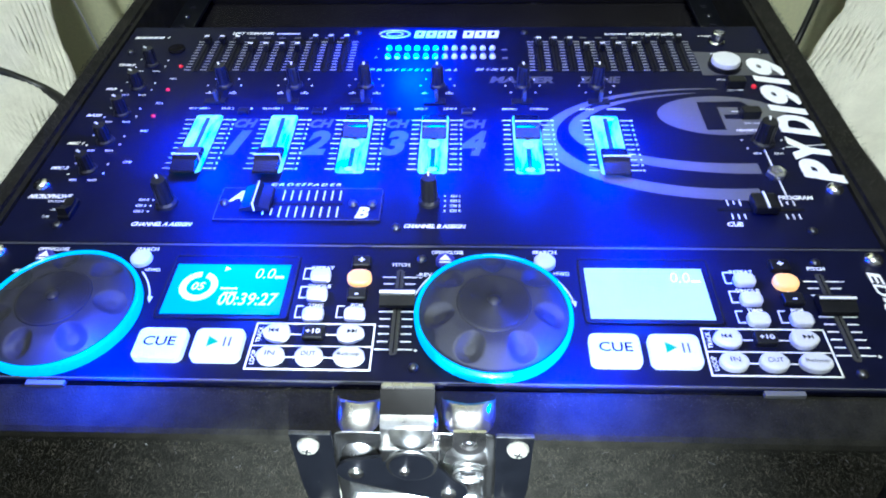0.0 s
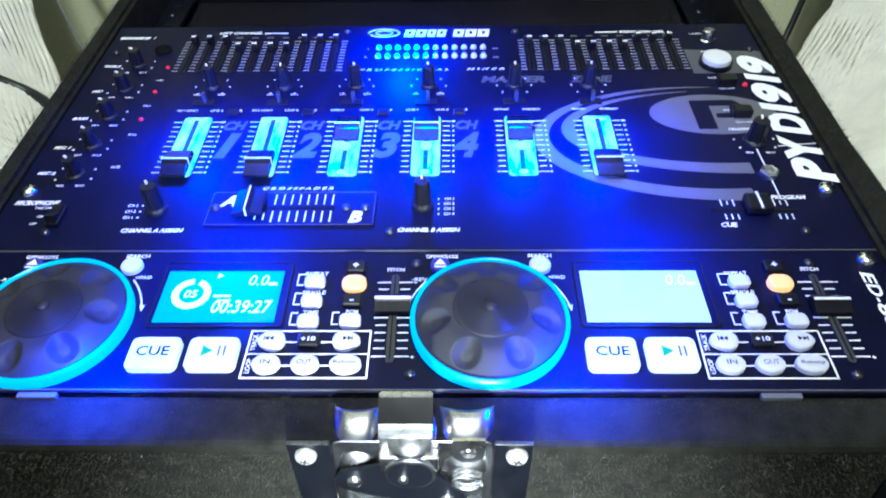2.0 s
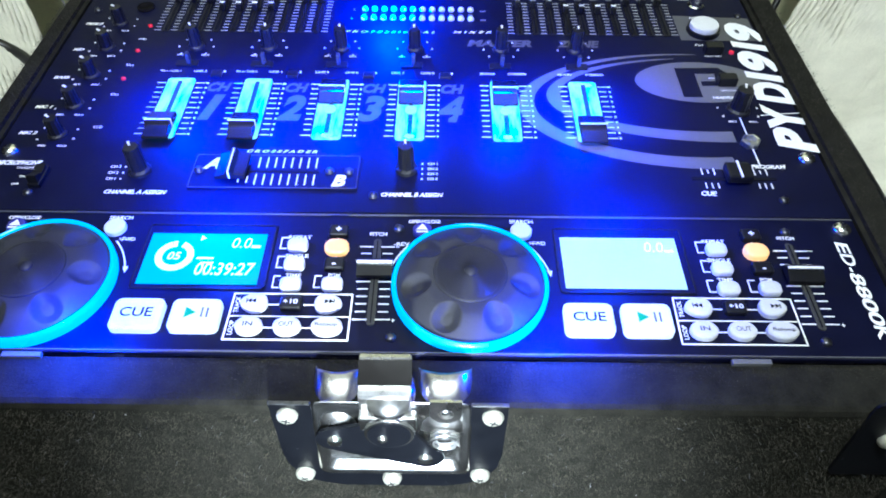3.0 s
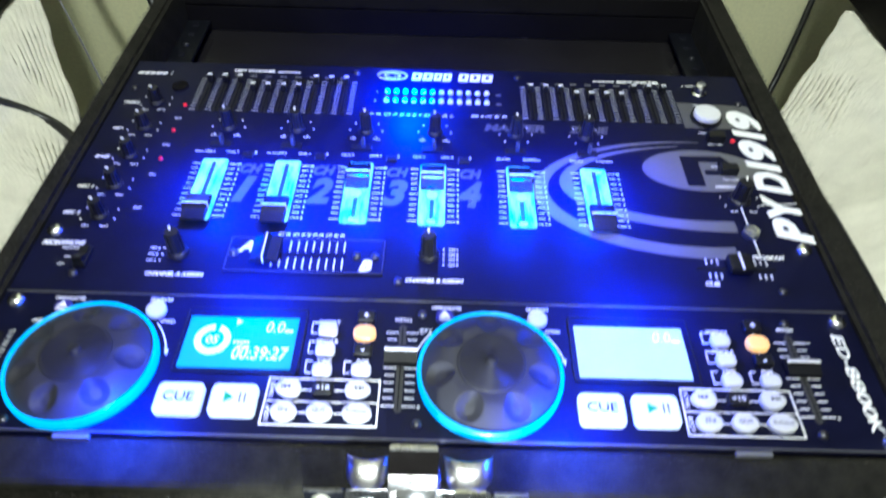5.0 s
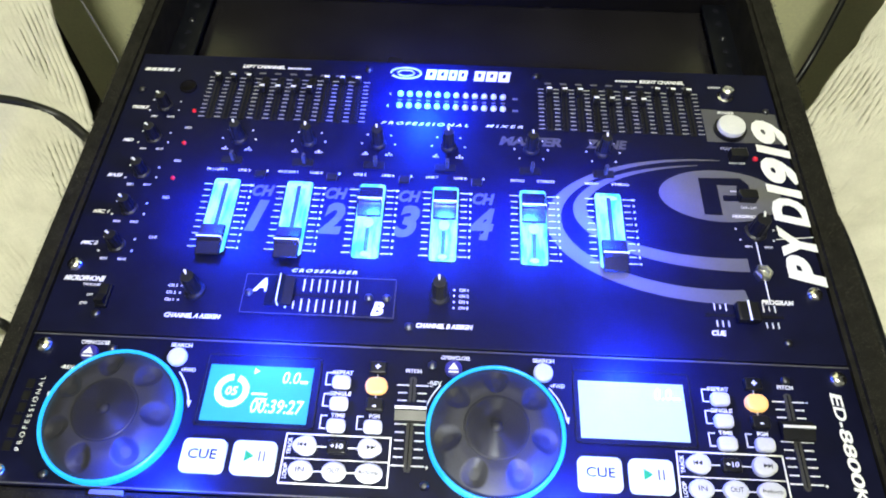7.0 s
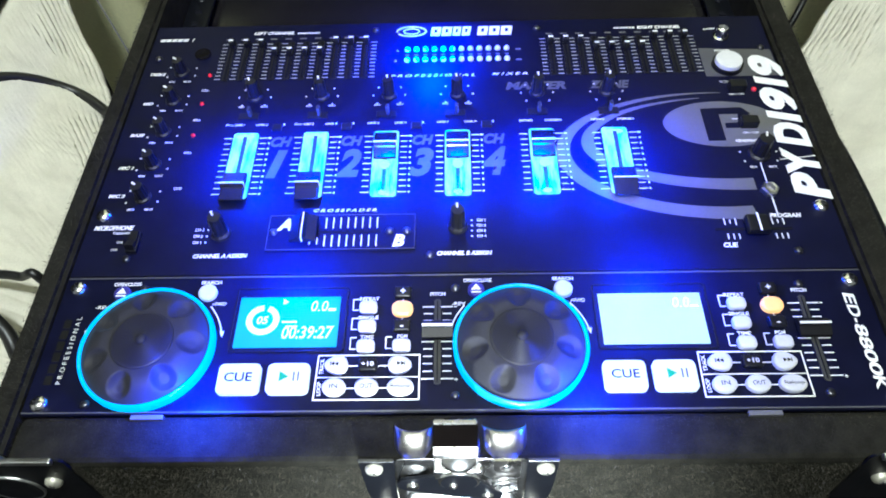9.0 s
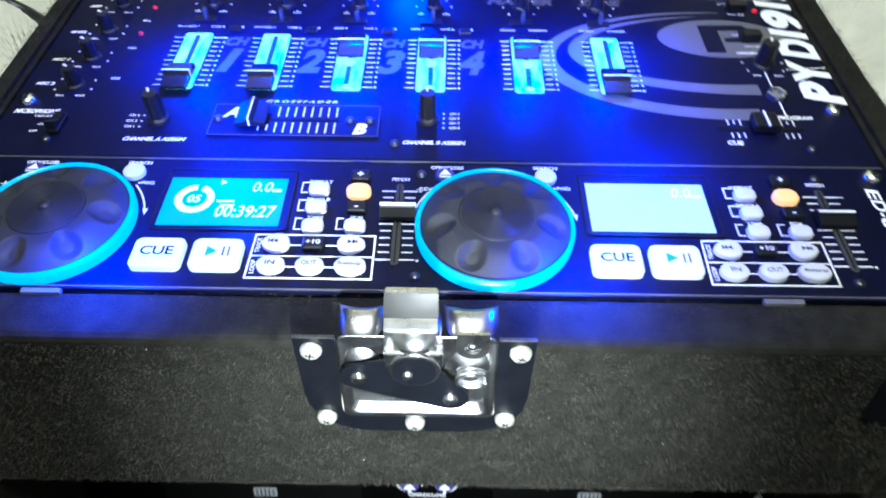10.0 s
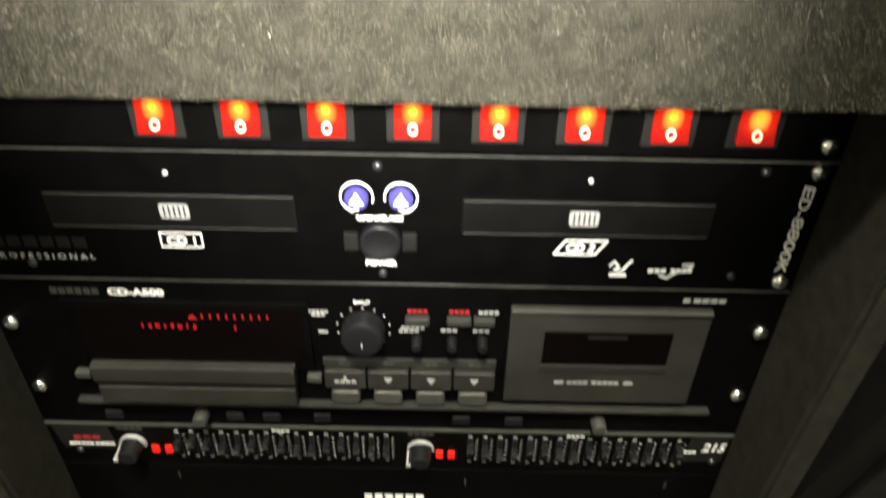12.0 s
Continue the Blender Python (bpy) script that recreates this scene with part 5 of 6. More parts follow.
player(0.2140, LCDPALE, LCDPALEINK, -0.0475)

# ---- rack units in the sloping front ----
LOW = TOP @ pose(0, -0.084, -0.195, 76.3, 0, 0)


def rack_face(name, label, category, y0, y1, material=None, deep=0.16):
    root = thing(name, LOW, label, category)
    bm = bmesh.new()
    box(bm, -0.2415, 0.2415, y0, y1, -0.0032, 0.0, 0.0006)
    part("face_panel", bm, material or GLOSSBLACK, root)
    bm = bmesh.new()
    box(bm, -0.218, 0.218, y0 + 0.002, y1 - 0.002, -deep, -0.0034, 0.001)
    part("chassis", bm, BLACKMETAL, root)
    return root


# row of lit rocker switches
strip = rack_face("switch_panel", "black rack power panel with eight lit red rockers", "power strip", 0.0020, 0.0455, GLOSSBLACK, 0.06)
screw(strip, 0.2325, 0.0105, "rack")
screw(strip, -0.2325, 0.0105, "rack")
for j in range(8):
    sx = -0.1105 + j * 0.0432
    bm = bmesh.new()
    box(bm, sx - 0.0135, sx + 0.0135, 0.0085, 0.0365, 0.0, 0.0022, 0.0006)
    sw = part("rocker_switch", bm, GREYPLASTIC, strip, "red glowing rocker switch in a dark bezel")
    bm = bmesh.new()
    prism(bm, [(0.0120, 0.0020), (0.0335, 0.0020), (0.0335, 0.0034), (0.0225, 0.0036), (0.0120, 0.0064)], 0, 0.0190)
    for v in bm.verts:
        v.co = Vector((sx - 0.0095 + v.co.z, v.co.x, v.co.y))
    bmesh.ops.recalc_face_normals(bm, faces=bm.faces[:])
    bmesh.ops.bevel(bm, geom=bm.edges[:], offset=0.0005, segments=1, affect="EDGES", clamp_overlap=True)
    part("paddle", bm, SWGLOW, sw)
    bm = bmesh.new()
    r = 0.0021
    prism(bm, [(sx + r * math.cos(2 * math.pi * q / 18), 0.0265 + 1.2 * r * math.sin(2 * math.pi * q / 18)) for q in range(18)], 0.0036, 0.0039)
    part("bulb_glow", bm, SWHOT, sw)
    bm = bmesh.new()
    outline(bm, [(sx + 0.0021 * math.cos(2 * math.pi * q / 18), 0.0170 + 0.0023 * math.sin(2 * math.pi * q / 18)) for q in range(18)], 0.0010, 0.0, 0.0007)
    for v in bm.verts:
        v.co.z += 0.0036 + (0.0225 - v.co.y) * 0.27
    part("off_mark", bm, LEGEND, sw)

# twin disc drive
drive = rack_face("cd_drive", "black rack-mount twin disc drive with two trays", "disc player", -0.0868, 0.0008)
bm = bmesh.new()
box(bm, -0.2410, 0.2410, -0.0002, 0.0006, -0.0004, 0.0007)
box(bm, -0.2410, 0.2410, -0.0866, -0.0856, -0.0004, 0.0008)
part("bright_edge", bm, STEEL, drive)
for x, y in ((0.2325, -0.0050), (0.2325, -0.0780), (-0.2325, -0.0050), (-0.2325, -0.0790)):
    screw(drive, x, y, "rack", turn=random.uniform(0, 90))
for x, y in ((0, -0.0068), (0.0005, -0.0777), (0.2047, -0.0060), (0.2036, -0.0752), (-0.2050, -0.0060), (-0.2040, -0.0752)):
    screw(drive, x, y, "small", turn=random.uniform(0, 90))
for sx in (-1, 1):
    x0, x1 = min(sx * 0.0455, sx * 0.1830), max(sx * 0.0455, sx * 0.1830)
    bm = bmesh.new()
    box(bm, x0, x1, -0.0475, -0.0252, 0.0, 0.0026, 0.0009)
    tray = part("disc_tray", bm, TRAY, drive, "closed glossy black disc tray")
    bm = bmesh.new()
    box(bm, x0 + 0.001, x1 - 0.001, -0.0262, -0.0256, 0.0024, 0.0029)
    box(bm, x0 + 0.001, x1 - 0.001, -0.0472, -0.0467, 0.0022, 0.0028)
    part("tray_edge", bm, KEYGREY, tray)
    # disc mark: plain block with dark cuts
    bm = bmesh.new()
    prism(bm, round_rect(sx * 0.1125 - 0.0082, sx * 0.1125 + 0.0082, -0.0408, -0.0312, 0.002, 3), 0.0026, 0.0029)
    part("disc_mark", bm, TICKPRINT, tray)
    bars([(sx * 0.1125 - 0.0055 + q * 0.0028, -0.0360, 0.0008, 0.0070) for q in range(5)], tray, BLACKINK, z=0.0033)
    bm = bmesh.new()
    lathe(bm, sx * 0.1135, -0.0132, [(0.0014, 0), (0.0013, 0.0014), (0, 0.0020)], 12)
    part("tray_led", bm, LEDOFF, drive, smooth=True)
    bm = bmesh.new()
    k = 0.0030 if sx > 0 else 0.0
    outline(bm, [(sx * 0.1135 - 0.0118 - k, -0.0618), (sx * 0.1135 + 0.0118 - k, -0.0618), (sx * 0.1135 + 0.0118 + k, -0.0522), (sx * 0.1135 - 0.0118 + k, -0.0522)], 0.0009, 0.0001, 0.0005)
    part("badge_frame", bm, PRINT, drive)
    lettering("CD 1" if sx < 0 else "CD 2", sx * 0.1135, -0.0570, 0.0052, drive, PRINT, width=0.0165, bold=0.04, shear=0.0 if sx < 0 else 0.25, z=0.0005)
    # eject key with white surround
    bm = bmesh.new()
    pillow(bm, [(sx * 0.0121 + 0.0066 * math.cos(2 * math.pi * q / 28), -0.0262 + 0.0070 * math.sin(2 * math.pi * q / 28)) for q in range(28)], 0, 0.0036, 0.0016)
    b = part("eject_button", bm, PURPLE, drive, "round purple eject key in a white ring")
    bm = bmesh.new()
    prism(bm, [(sx * 0.0121 - 0.0042, -0.0290), (sx * 0.0121 + 0.0042, -0.0290), (sx * 0.0121, -0.0215)], 0.0036, 0.0039)
    prism(bm, [(sx * 0.0121 - 0.0012, -0.0325), (sx * 0.0121 + 0.0012, -0.0325), (sx * 0.0121 + 0.0012, -0.0300), (sx * 0.0121 - 0.0012, -0.0300)], 0.0036, 0.0039)
    part("eject_mark", bm, PRINT, b)
    bm = bmesh.new()
    a0, a1 = (-20, 265) if sx < 0 else (-85, 200)
    pts = [(sx * 0.0121 + 0.0090 * math.cos(radians(a)), -0.0262 + 0.0094 * math.sin(radians(a))) for a in range(a0, a1, 12)]
    outline(bm, pts, 0.0009, 0.0001, 0.0006, False)
    part("ring_print", bm, PRINT, drive)
lettering("OPEN/CLOSE", 0.0000, -0.0395, 0.0030, drive, PRINT, width=0.0260, bold=0.04)
bm = bmesh.new()
lathe(bm, 0.0, -0.0545, [(0.0120, 0.0), (0.0118, 0.0040), (0.0105, 0.0052), (0.0085, 0.0036), (0, 0.0030)], 30)
pk = part("power_switch", bm, PLASTIC, drive, "round black power switch with steel ears", smooth=True)
for sx in (-1, 1):
    bm = bmesh.new()
    box(bm, sx * 0.0165 - 0.0042, sx * 0.0165 + 0.0042, -0.0605, -0.0485, 0.0, 0.0030, 0.0010)
    part("switch_ear", bm, GREYPLASTIC, pk)
lettering("POWER", 0.0000, -0.0705, 0.0036, drive, PRINT, width=0.0185, bold=0.05)
lettering("P R O F E S S I O N A L", -0.1960, -0.0700, 0.0034, drive, PRINT, width=0.0600, bold=0.0)
bars([(-0.2200 + q * 0.0095, -0.0600, 0.0072, 0.0070) for q in range(6)], drive, GREYPLASTIC, name="maker_word")
spaced("ED-8800K", 0.2310, -0.0430, 0.0062, drive, PRINT, 0.0580, -90, 0.12, 0.025, thin=0.6)
# two small function marks
bm = bmesh.new()
outline(bm, [(0.1320, -0.0695), (0.1345, -0.0665), (0.1375, -0.0700), (0.1350, -0.0725), (0.1400, -0.0725), (0.1425, -0.0680), (0.1445, -0.0655)], 0.0012, 0.0001, 0.0005, False)
outline(bm, [(0.1620, -0.0760), (0.1660, -0.0775), (0.1720, -0.0730), (0.1790, -0.0700), (0.1800, -0.0675), (0.1740, -0.0680)], 0.0012, 0.0001, 0.0005, False)
part("function_mark", bm, PRINT, drive)
bars([(0.1345, -0.0760, 0.0040, 0.0022), (0.1395, -0.0760, 0.0060, 0.0022), (0.1600, -0.0725, 0.0110, 0.0024), (0.1740, -0.0722, 0.0130, 0.0024)], drive, PRINT)

# disc and cassette deck
deck = rack_face("cassette_deck", "black disc player and cassette deck with red display", "tape deck", -0.2128, -0.0885)
for x, y in ((0.2325, -0.1187), (0.2325, -0.1745), (-0.2325, -0.1220), (-0.2325, -0.1780)):
    screw(deck, x, y, "rack", turn=random.uniform(0, 90))
bars([(-0.1985 + q * 0.0050, -0.0958, 0.0040, 0.0046) for q in range(6)], deck, KEYGREY, name="maker_word", z=0.0005)
lettering("CD-A500", -0.1490, -0.0958, 0.0048, deck, PRINT, width=0.0340, bold=0.05)
bm = bmesh.new()
box(bm, -0.1960, -0.0460, -0.1560, -0.1010, 0.0, 0.0030, 0.0010)
fr = part("display_bezel", bm, GLOSSBLACK, deck)
bm = bmesh.new()
box(bm, -0.1900, -0.0510, -0.1480, -0.1050, 0.0030, 0.0034)
vfd = part("display", bm, GLASSY, deck, "dark display with dim red segments")
bars([(-0.1170, -0.1130, 0.0050, 0.0016), (-0.1170, -0.1112, 0.0026, 0.0016)] + [(-0.1110 + q * 0.0050, -0.1115, 0.0013, 0.0034) for q in range(9)], vfd, VFDRED, z=0.0039, name="red_segment")
bars([(-0.1490 + q * 0.0046, -0.1195 - 0.0006 * (q % 2), 0.0011 + 0.0008 * (q % 3), 0.0036) for q in range(8)] + [(-0.0920, -0.1205, 0.0012, 0.0040)], vfd, VFDRED, z=0.0039, name="red_segment")
bm = bmesh.new()
box(bm, -0.1890, -0.0580, -0.1640, -0.1505, 0.0, 0.0100, 0.0015)
tr = part("disc_tray", bm, MIDGREY, deck, "dark grey disc drawer front")
bm = bmesh.new()
box(bm, -0.1880, -0.0590, -0.1840, -0.1690, 0.0, 0.0090, 0.0012)
part("drawer_lip", bm, MIDGREY, tr)
bm = bmesh.new()
box(bm, -0.1885, -0.0585, -0.1688, -0.1642, 0.0, 0.0020)
part("drawer_gap", bm, BLACKINK, tr)
for kx in (-0.1980, -0.0470):
    bm = bmesh.new()
    pillow(bm, round_rect(kx - 0.0048, kx + 0.0048, -0.1660, -0.1610, 0.001, 2), 0, 0.0050, 0.0010)
    part("drawer_key", bm, KEYGREY, deck)
bm = bmesh.new()
lathe(bm, -0.0130, -0.1215, [(0.0135, 0), (0.0132, 0.010), (0.0122, 0.0125), (0.0100, 0.0130), (0, 0.0128)], 40)
ik = part("input_knob", bm, PLASTIC, deck, "round black input dial", smooth=False)
bars([(-0.0130, -0.1245, 0.0009, 0.0040)], ik, TICKPRINT, z=0.0134, name="pointer")
bars([(-0.0130 + 0.0165 * math.cos(radians(a)), -0.1215 + 0.0165 * math.sin(radians(a)), 0.0011, 0.0014) for a in range(-40, 221, 26)], deck, TICKPRINT, name="dial_scale")
lettering("INPUT", -0.0130, -0.1005, 0.0024, deck, PRINT, width=0.0100)
bars([(-0.0405, -0.1085, 0.0130, 0.0018), (-0.0405, -0.1112, 0.0090, 0.0018), (-0.0385, -0.1250, 0.0060, 0.0020)], deck, TICKPRINT)
for kx, w in ((0.0205, 0.0150), (0.0460, 0.0150), (0.0615, 0.0130)):
    bm = bmesh.new()
    pillow(bm, round_rect(kx - w / 2, kx + w / 2, -0.1150, -0.1100, 0.0008, 2), 0, 0.0045, 0.0008)
    part("transport_button", bm, MIDGREY, deck)
bars([(0.0205, -0.1070, 0.0130, 0.0024), (0.0460, -0.1070, 0.0130, 0.0024)], deck, REDPRINT)
bars([(0.0640, -0.1070, 0.0130, 0.0020), (0.0175, -0.1205, 0.0150, 0.0020), (0.0150, -0.1232, 0.0130, 0.0020), (0.0400, -0.1222, 0.0110, 0.0022), (0.0600, -0.1222, 0.0110, 0.0022)], deck, TICKPRINT)
for kx in (0.0200, 0.0420, 0.0610):
    bm = bmesh.new()
    rod(bm, kx, -0.1300, 0, 0.0090, 0.0034, 0.0030, 18, 0.0006)
    part("small_knob", bm, PLASTIC, deck)
# transport keys
bm = bmesh.new()
box(bm, -0.0405, 0.0710, -0.1535, -0.1465, 0.0, 0.0022, 0.0006)
part("key_bar", bm, MIDGREY, deck)
for j in range(4):
    kx0 = -0.0405 + j * 0.0279
    bm = bmesh.new()
    pillow(bm, round_rect(kx0 + 0.0006, kx0 + 0.0273, -0.1700, -0.1550, 0.0012, 2), 0, 0.0055, 0.0010)
    tk = part("transport_key", bm, MIDGREY, deck, "wide dark grey transport key")
    bars([(kx0 + 0.0140, -0.1500, 0.0085, 0.0022)], deck, KEYGREY, z=0.0026)
    if j == 0:
        bars([(kx0 + 0.0140, -0.1635, 0.0150, 0.0024), (kx0 + 0.0140, -0.1600, 0.0016, 0.0030)], tk, TICKPRINT, z=0.0059)
    else:
        bm = bmesh.new()
        prism(bm, [(kx0 + 0.0112, -0.1596), (kx0 + 0.0168, -0.1596), (kx0 + 0.0146, -0.1640), (kx0 + 0.0134, -0.1640)], 0.0055, 0.0059)
        part("key_mark", bm, TICKPRINT, tk)
    bm = bmesh.new()
    pillow(bm, round_rect(kx0 + 0.0040, kx0 + 0.0230, -0.1835, -0.1725, 0.0025, 3), 0, 0.0065, 0.0016)
    part("lower_key", bm, KEYGREY, deck, "rounded grey key")
bars([(-0.0240 + q * 0.0100, -0.1905, 0.0070, 0.0020) for q in range(4)], deck, KEYGREY)
# cassette bay
bm = bmesh.new()
box(bm, 0.0770, 0.1990, -0.1800, -0.1000, 0.0, 0.0045, 0.0012)
bay = part("cassette_door", bm, MIDGREY, deck, "dark grey cassette door with a window")
bm = bmesh.new()
box(bm, 0.0990, 0.1780, -0.1445, -0.1175, 0.0044, 0.0050)
win = part("window", bm, GLASSY, bay)
bm = bmesh.new()
box(bm, 0.1260, 0.1500, -0.1225, -0.1200, 0.0050, 0.0054)
part("tape_gauge", bm, GREYPLASTIC, win)
bm = bmesh.new()
box(bm, 0.0985, 0.1785, -0.1500, -0.1450, 0.0044, 0.0056, 0.0005)
part("window_sill", bm, MIDGREY, bay)
bm = bmesh.new()
box(bm, 0.0775, 0.1985, -0.1020, -0.1003, 0.0040, 0.0062, 0.0004)
part("door_lip", bm, KEYGREY, bay)
bars([(0.1120, -0.1612, 0.0060, 0.0024), (0.1240, -0.1612, 0.0140, 0.0024), (0.1420, -0.1612, 0.0180, 0.0024), (0.1570, -0.1612, 0.0060, 0.0024)], bay, TICKPRINT, z=0.0049)
bars([(0.1820, -0.0945, 0.0040, 0.0030), (0.1960, -0.0945, 0.0200, 0.0030)], deck, TICKPRINT, skew=0.2)
# ledge and the small controls under it
bm = bmesh.new()
box(bm, -0.2080, 0.2160, -0.1895, -0.1862, 0.0, 0.0060, 0.0012)
part("ledge", bm, MIDGREY, deck, "narrow protruding ledge")
for kx, kind in ((-0.1880, 0), (-0.1280, 1), (-0.1050, 0), (-0.0800, 0), (-0.0450, 0), (0.0500, 0), (0.0860, 0), (0.1440, 1)):
    bars([(kx, -0.1945, 0.0110, 0.0022)], deck, KEYGREY)
    bm = bmesh.new()
    if kind:
        lathe(bm, kx, -0.2025, [(0.0050, 0), (0.0048, 0.0085), (0.0038, 0.0095), (0, 0.0096)], 18)
        part("small_knob", bm, KEYGREY, deck, "small grey level knob")
    else:
        box(bm, kx - 0.0060, kx + 0.0060, -0.2065, -0.1990, 0.0, 0.0035, 0.0010)
        part("small_key", bm, PLASTIC, deck)

# graphic equalizer
graphic = rack_face("graphic_equalizer", "black dual graphic equalizer with rows of small sliders", "equalizer", -0.2580, -0.2140)
bm = bmesh.new()
box(bm, -0.2410, 0.2410, -0.2162, -0.2142, -0.0004, 0.0016)
part("top_edge", bm, KEYGREY, graphic)
for x0, x1 in ((-0.1560, 0.0030), (0.0520, 0.2100)):
    bars([((x0 + x1) / 2, -0.2195, 0.0130, 0.0022)], graphic, PRINT)
    marks = []
    for j in range(15):
        sx = x0 + (x1 - x0) * (j + 0.5) / 15
        bm = bmesh.new()
        box(bm, sx - 0.0020, sx + 0.0020, -0.2460, -0.2240, 0.0, 0.0006)
        sl = part("eq_slider", bm, GREYPLASTIC, graphic)
        bm = bmesh.new()
        box(bm, sx - 0.0006, sx + 0.0006, -0.2455, -0.2245, 0.0006, 0.0009)
        part("slot", bm, BLACKINK, sl)
        cy = -0.2330 + 0.0035 * math.sin(j * 1.3 + x0 * 40)
        bm = bmesh.new()
        box(bm, sx - 0.0022, sx + 0.0022, cy - 0.0030, cy + 0.0030, 0.0012, 0.0075, 0.0006)
        part("slider_cap", bm, PLASTIC, sl)
        bm = bmesh.new()
        box(bm, sx - 0.0021, sx + 0.0021, cy - 0.0006, cy + 0.0006, 0.0072, 0.0079)
        part("cap_line", bm, KEYGREY, sl)
        marks += [(sx, -0.2222, 0.0030, 0.0014), (sx, -0.2490, 0.0026, 0.0014)]
        marks += [(sx + 0.0045, -0.2260 - q * 0.0050, 0.0020, 0.0005) for q in range(5)]
    bars(marks, graphic, TICKPRINT, name="slider_scale")
for kx, l0, l1 in ((-0.1835, -0.1685, -0.1590), (0.0220, 0.0355, 0.0440)):
    bm = bmesh.new()
    lathe(bm, kx, -0.2360, [(0.0085, 0), (0.0078, 0.0030), (0.0068, 0.0130), (0.0055, 0.0142), (0, 0.0142)], 24)
    gk = part("level_knob", bm, PLASTIC, graphic, "black level knob with a pale rim and a painted lit edge")
    bm = bmesh.new()
    outline(bm, [(kx + 0.0092 * math.cos(radians(a)), -0.2360 + 0.0088 * math.sin(radians(a))) for a in range(-5, 196, 15)], 0.0009, 0.0, 0.0030, False)
    # pale strips up the side paint the knob's lit edge
    box(bm, kx - 0.0096, kx - 0.0082, -0.2385, -0.2365, 0.0, 0.0135)
    box(bm, kx - 0.0096, kx - 0.0066, -0.2388, -0.2370, 0.0125, 0.0145)
    part("rim_and_lit_edge", bm, TICKPRINT, gk)
    bars([(kx, -0.2200, 0.0190, 0.0030)], graphic, KEYGREY)
    for lx in (l0, l1):
        bm = bmesh.new()
        box(bm, lx - 0.0026, lx + 0.0026, -0.2445, -0.2375, 0.0, 0.0020, 0.0005)
        part("indicator_led", bm, LEDORANGE, graphic, "small square red indicator lamp")
bm = bmesh.new()
prism(bm, [(-0.2380, -0.2165), (-0.1990, -0.2165), (-0.1950, -0.2420), (-0.2340, -0.2420)], 0.0001, 0.0006)
bd = part("maker_badge", bm, GREYPLASTIC, graphic)
bars([(-0.2155, -0.2300, 0.0200, 0.0040)], bd, REDPRINT, z=0.0010)
bars([(-0.2210, -0.2365, 0.0180, 0.0022), (-0.2040, -0.2365, 0.0140, 0.0022)], bd, PRINT, z=0.0010)
bm = bmesh.new()
prism(bm, [(0.2130, -0.2165), (0.2395, -0.2165), (0.2380, -0.2440), (0.2110, -0.2440)], 0.0001, 0.0006)
bd = part("model_badge", bm, GREYPLASTIC, graphic)
lettering("215", 0.2300, -0.2280, 0.0085, bd, PRINT, width=0.0170, shear=0.2, bold=0.03, z=0.0010)
bars([(0.2140, -0.2335, 0.0090, 0.0022)], bd, PRINT, z=0.0010)
for x in (-0.2240, 0.2320):
    screw(graphic, x, -0.2440, "small")

# unit below, only its upper edge shows
lower = rack_face("power_amplifier", "plain black rack unit with small white lettering", "amplifier", -0.3475, -0.2600)
bars([(-0.1580, -0.2715, 0.0012, 0.0070), (0.0550, -0.2730, 0.0012, 0.0070), (0.2040, -0.2730, 0.0012, 0.0070)], lower, KEYGREY)
bars([(-0.0180 + q * 0.0078, -0.2935, 0.0060, 0.0060) for q in range(6)], lower, PRINT, name="maker_word")
blank = rack_face("blank_panel", "plain black blank rack panel at the foot of the case", "rack panel", -0.6200, -0.3490)
# recessed kick board closes the case at the floor and steel rails carry the units
for sx in (-1, 1):
    bm = bmesh.new()
    box(bm, min(sx * 0.2190, sx * 0.2422), max(sx * 0.2190, sx * 0.2422), -0.62, 0.052, -0.0075, -0.0040, 0.0006)
    part("rack_rail", bm, BLACKMETAL, case, "black steel rack rail", at=pose(0, -0.084, -0.195, 76.3, 0, 0))

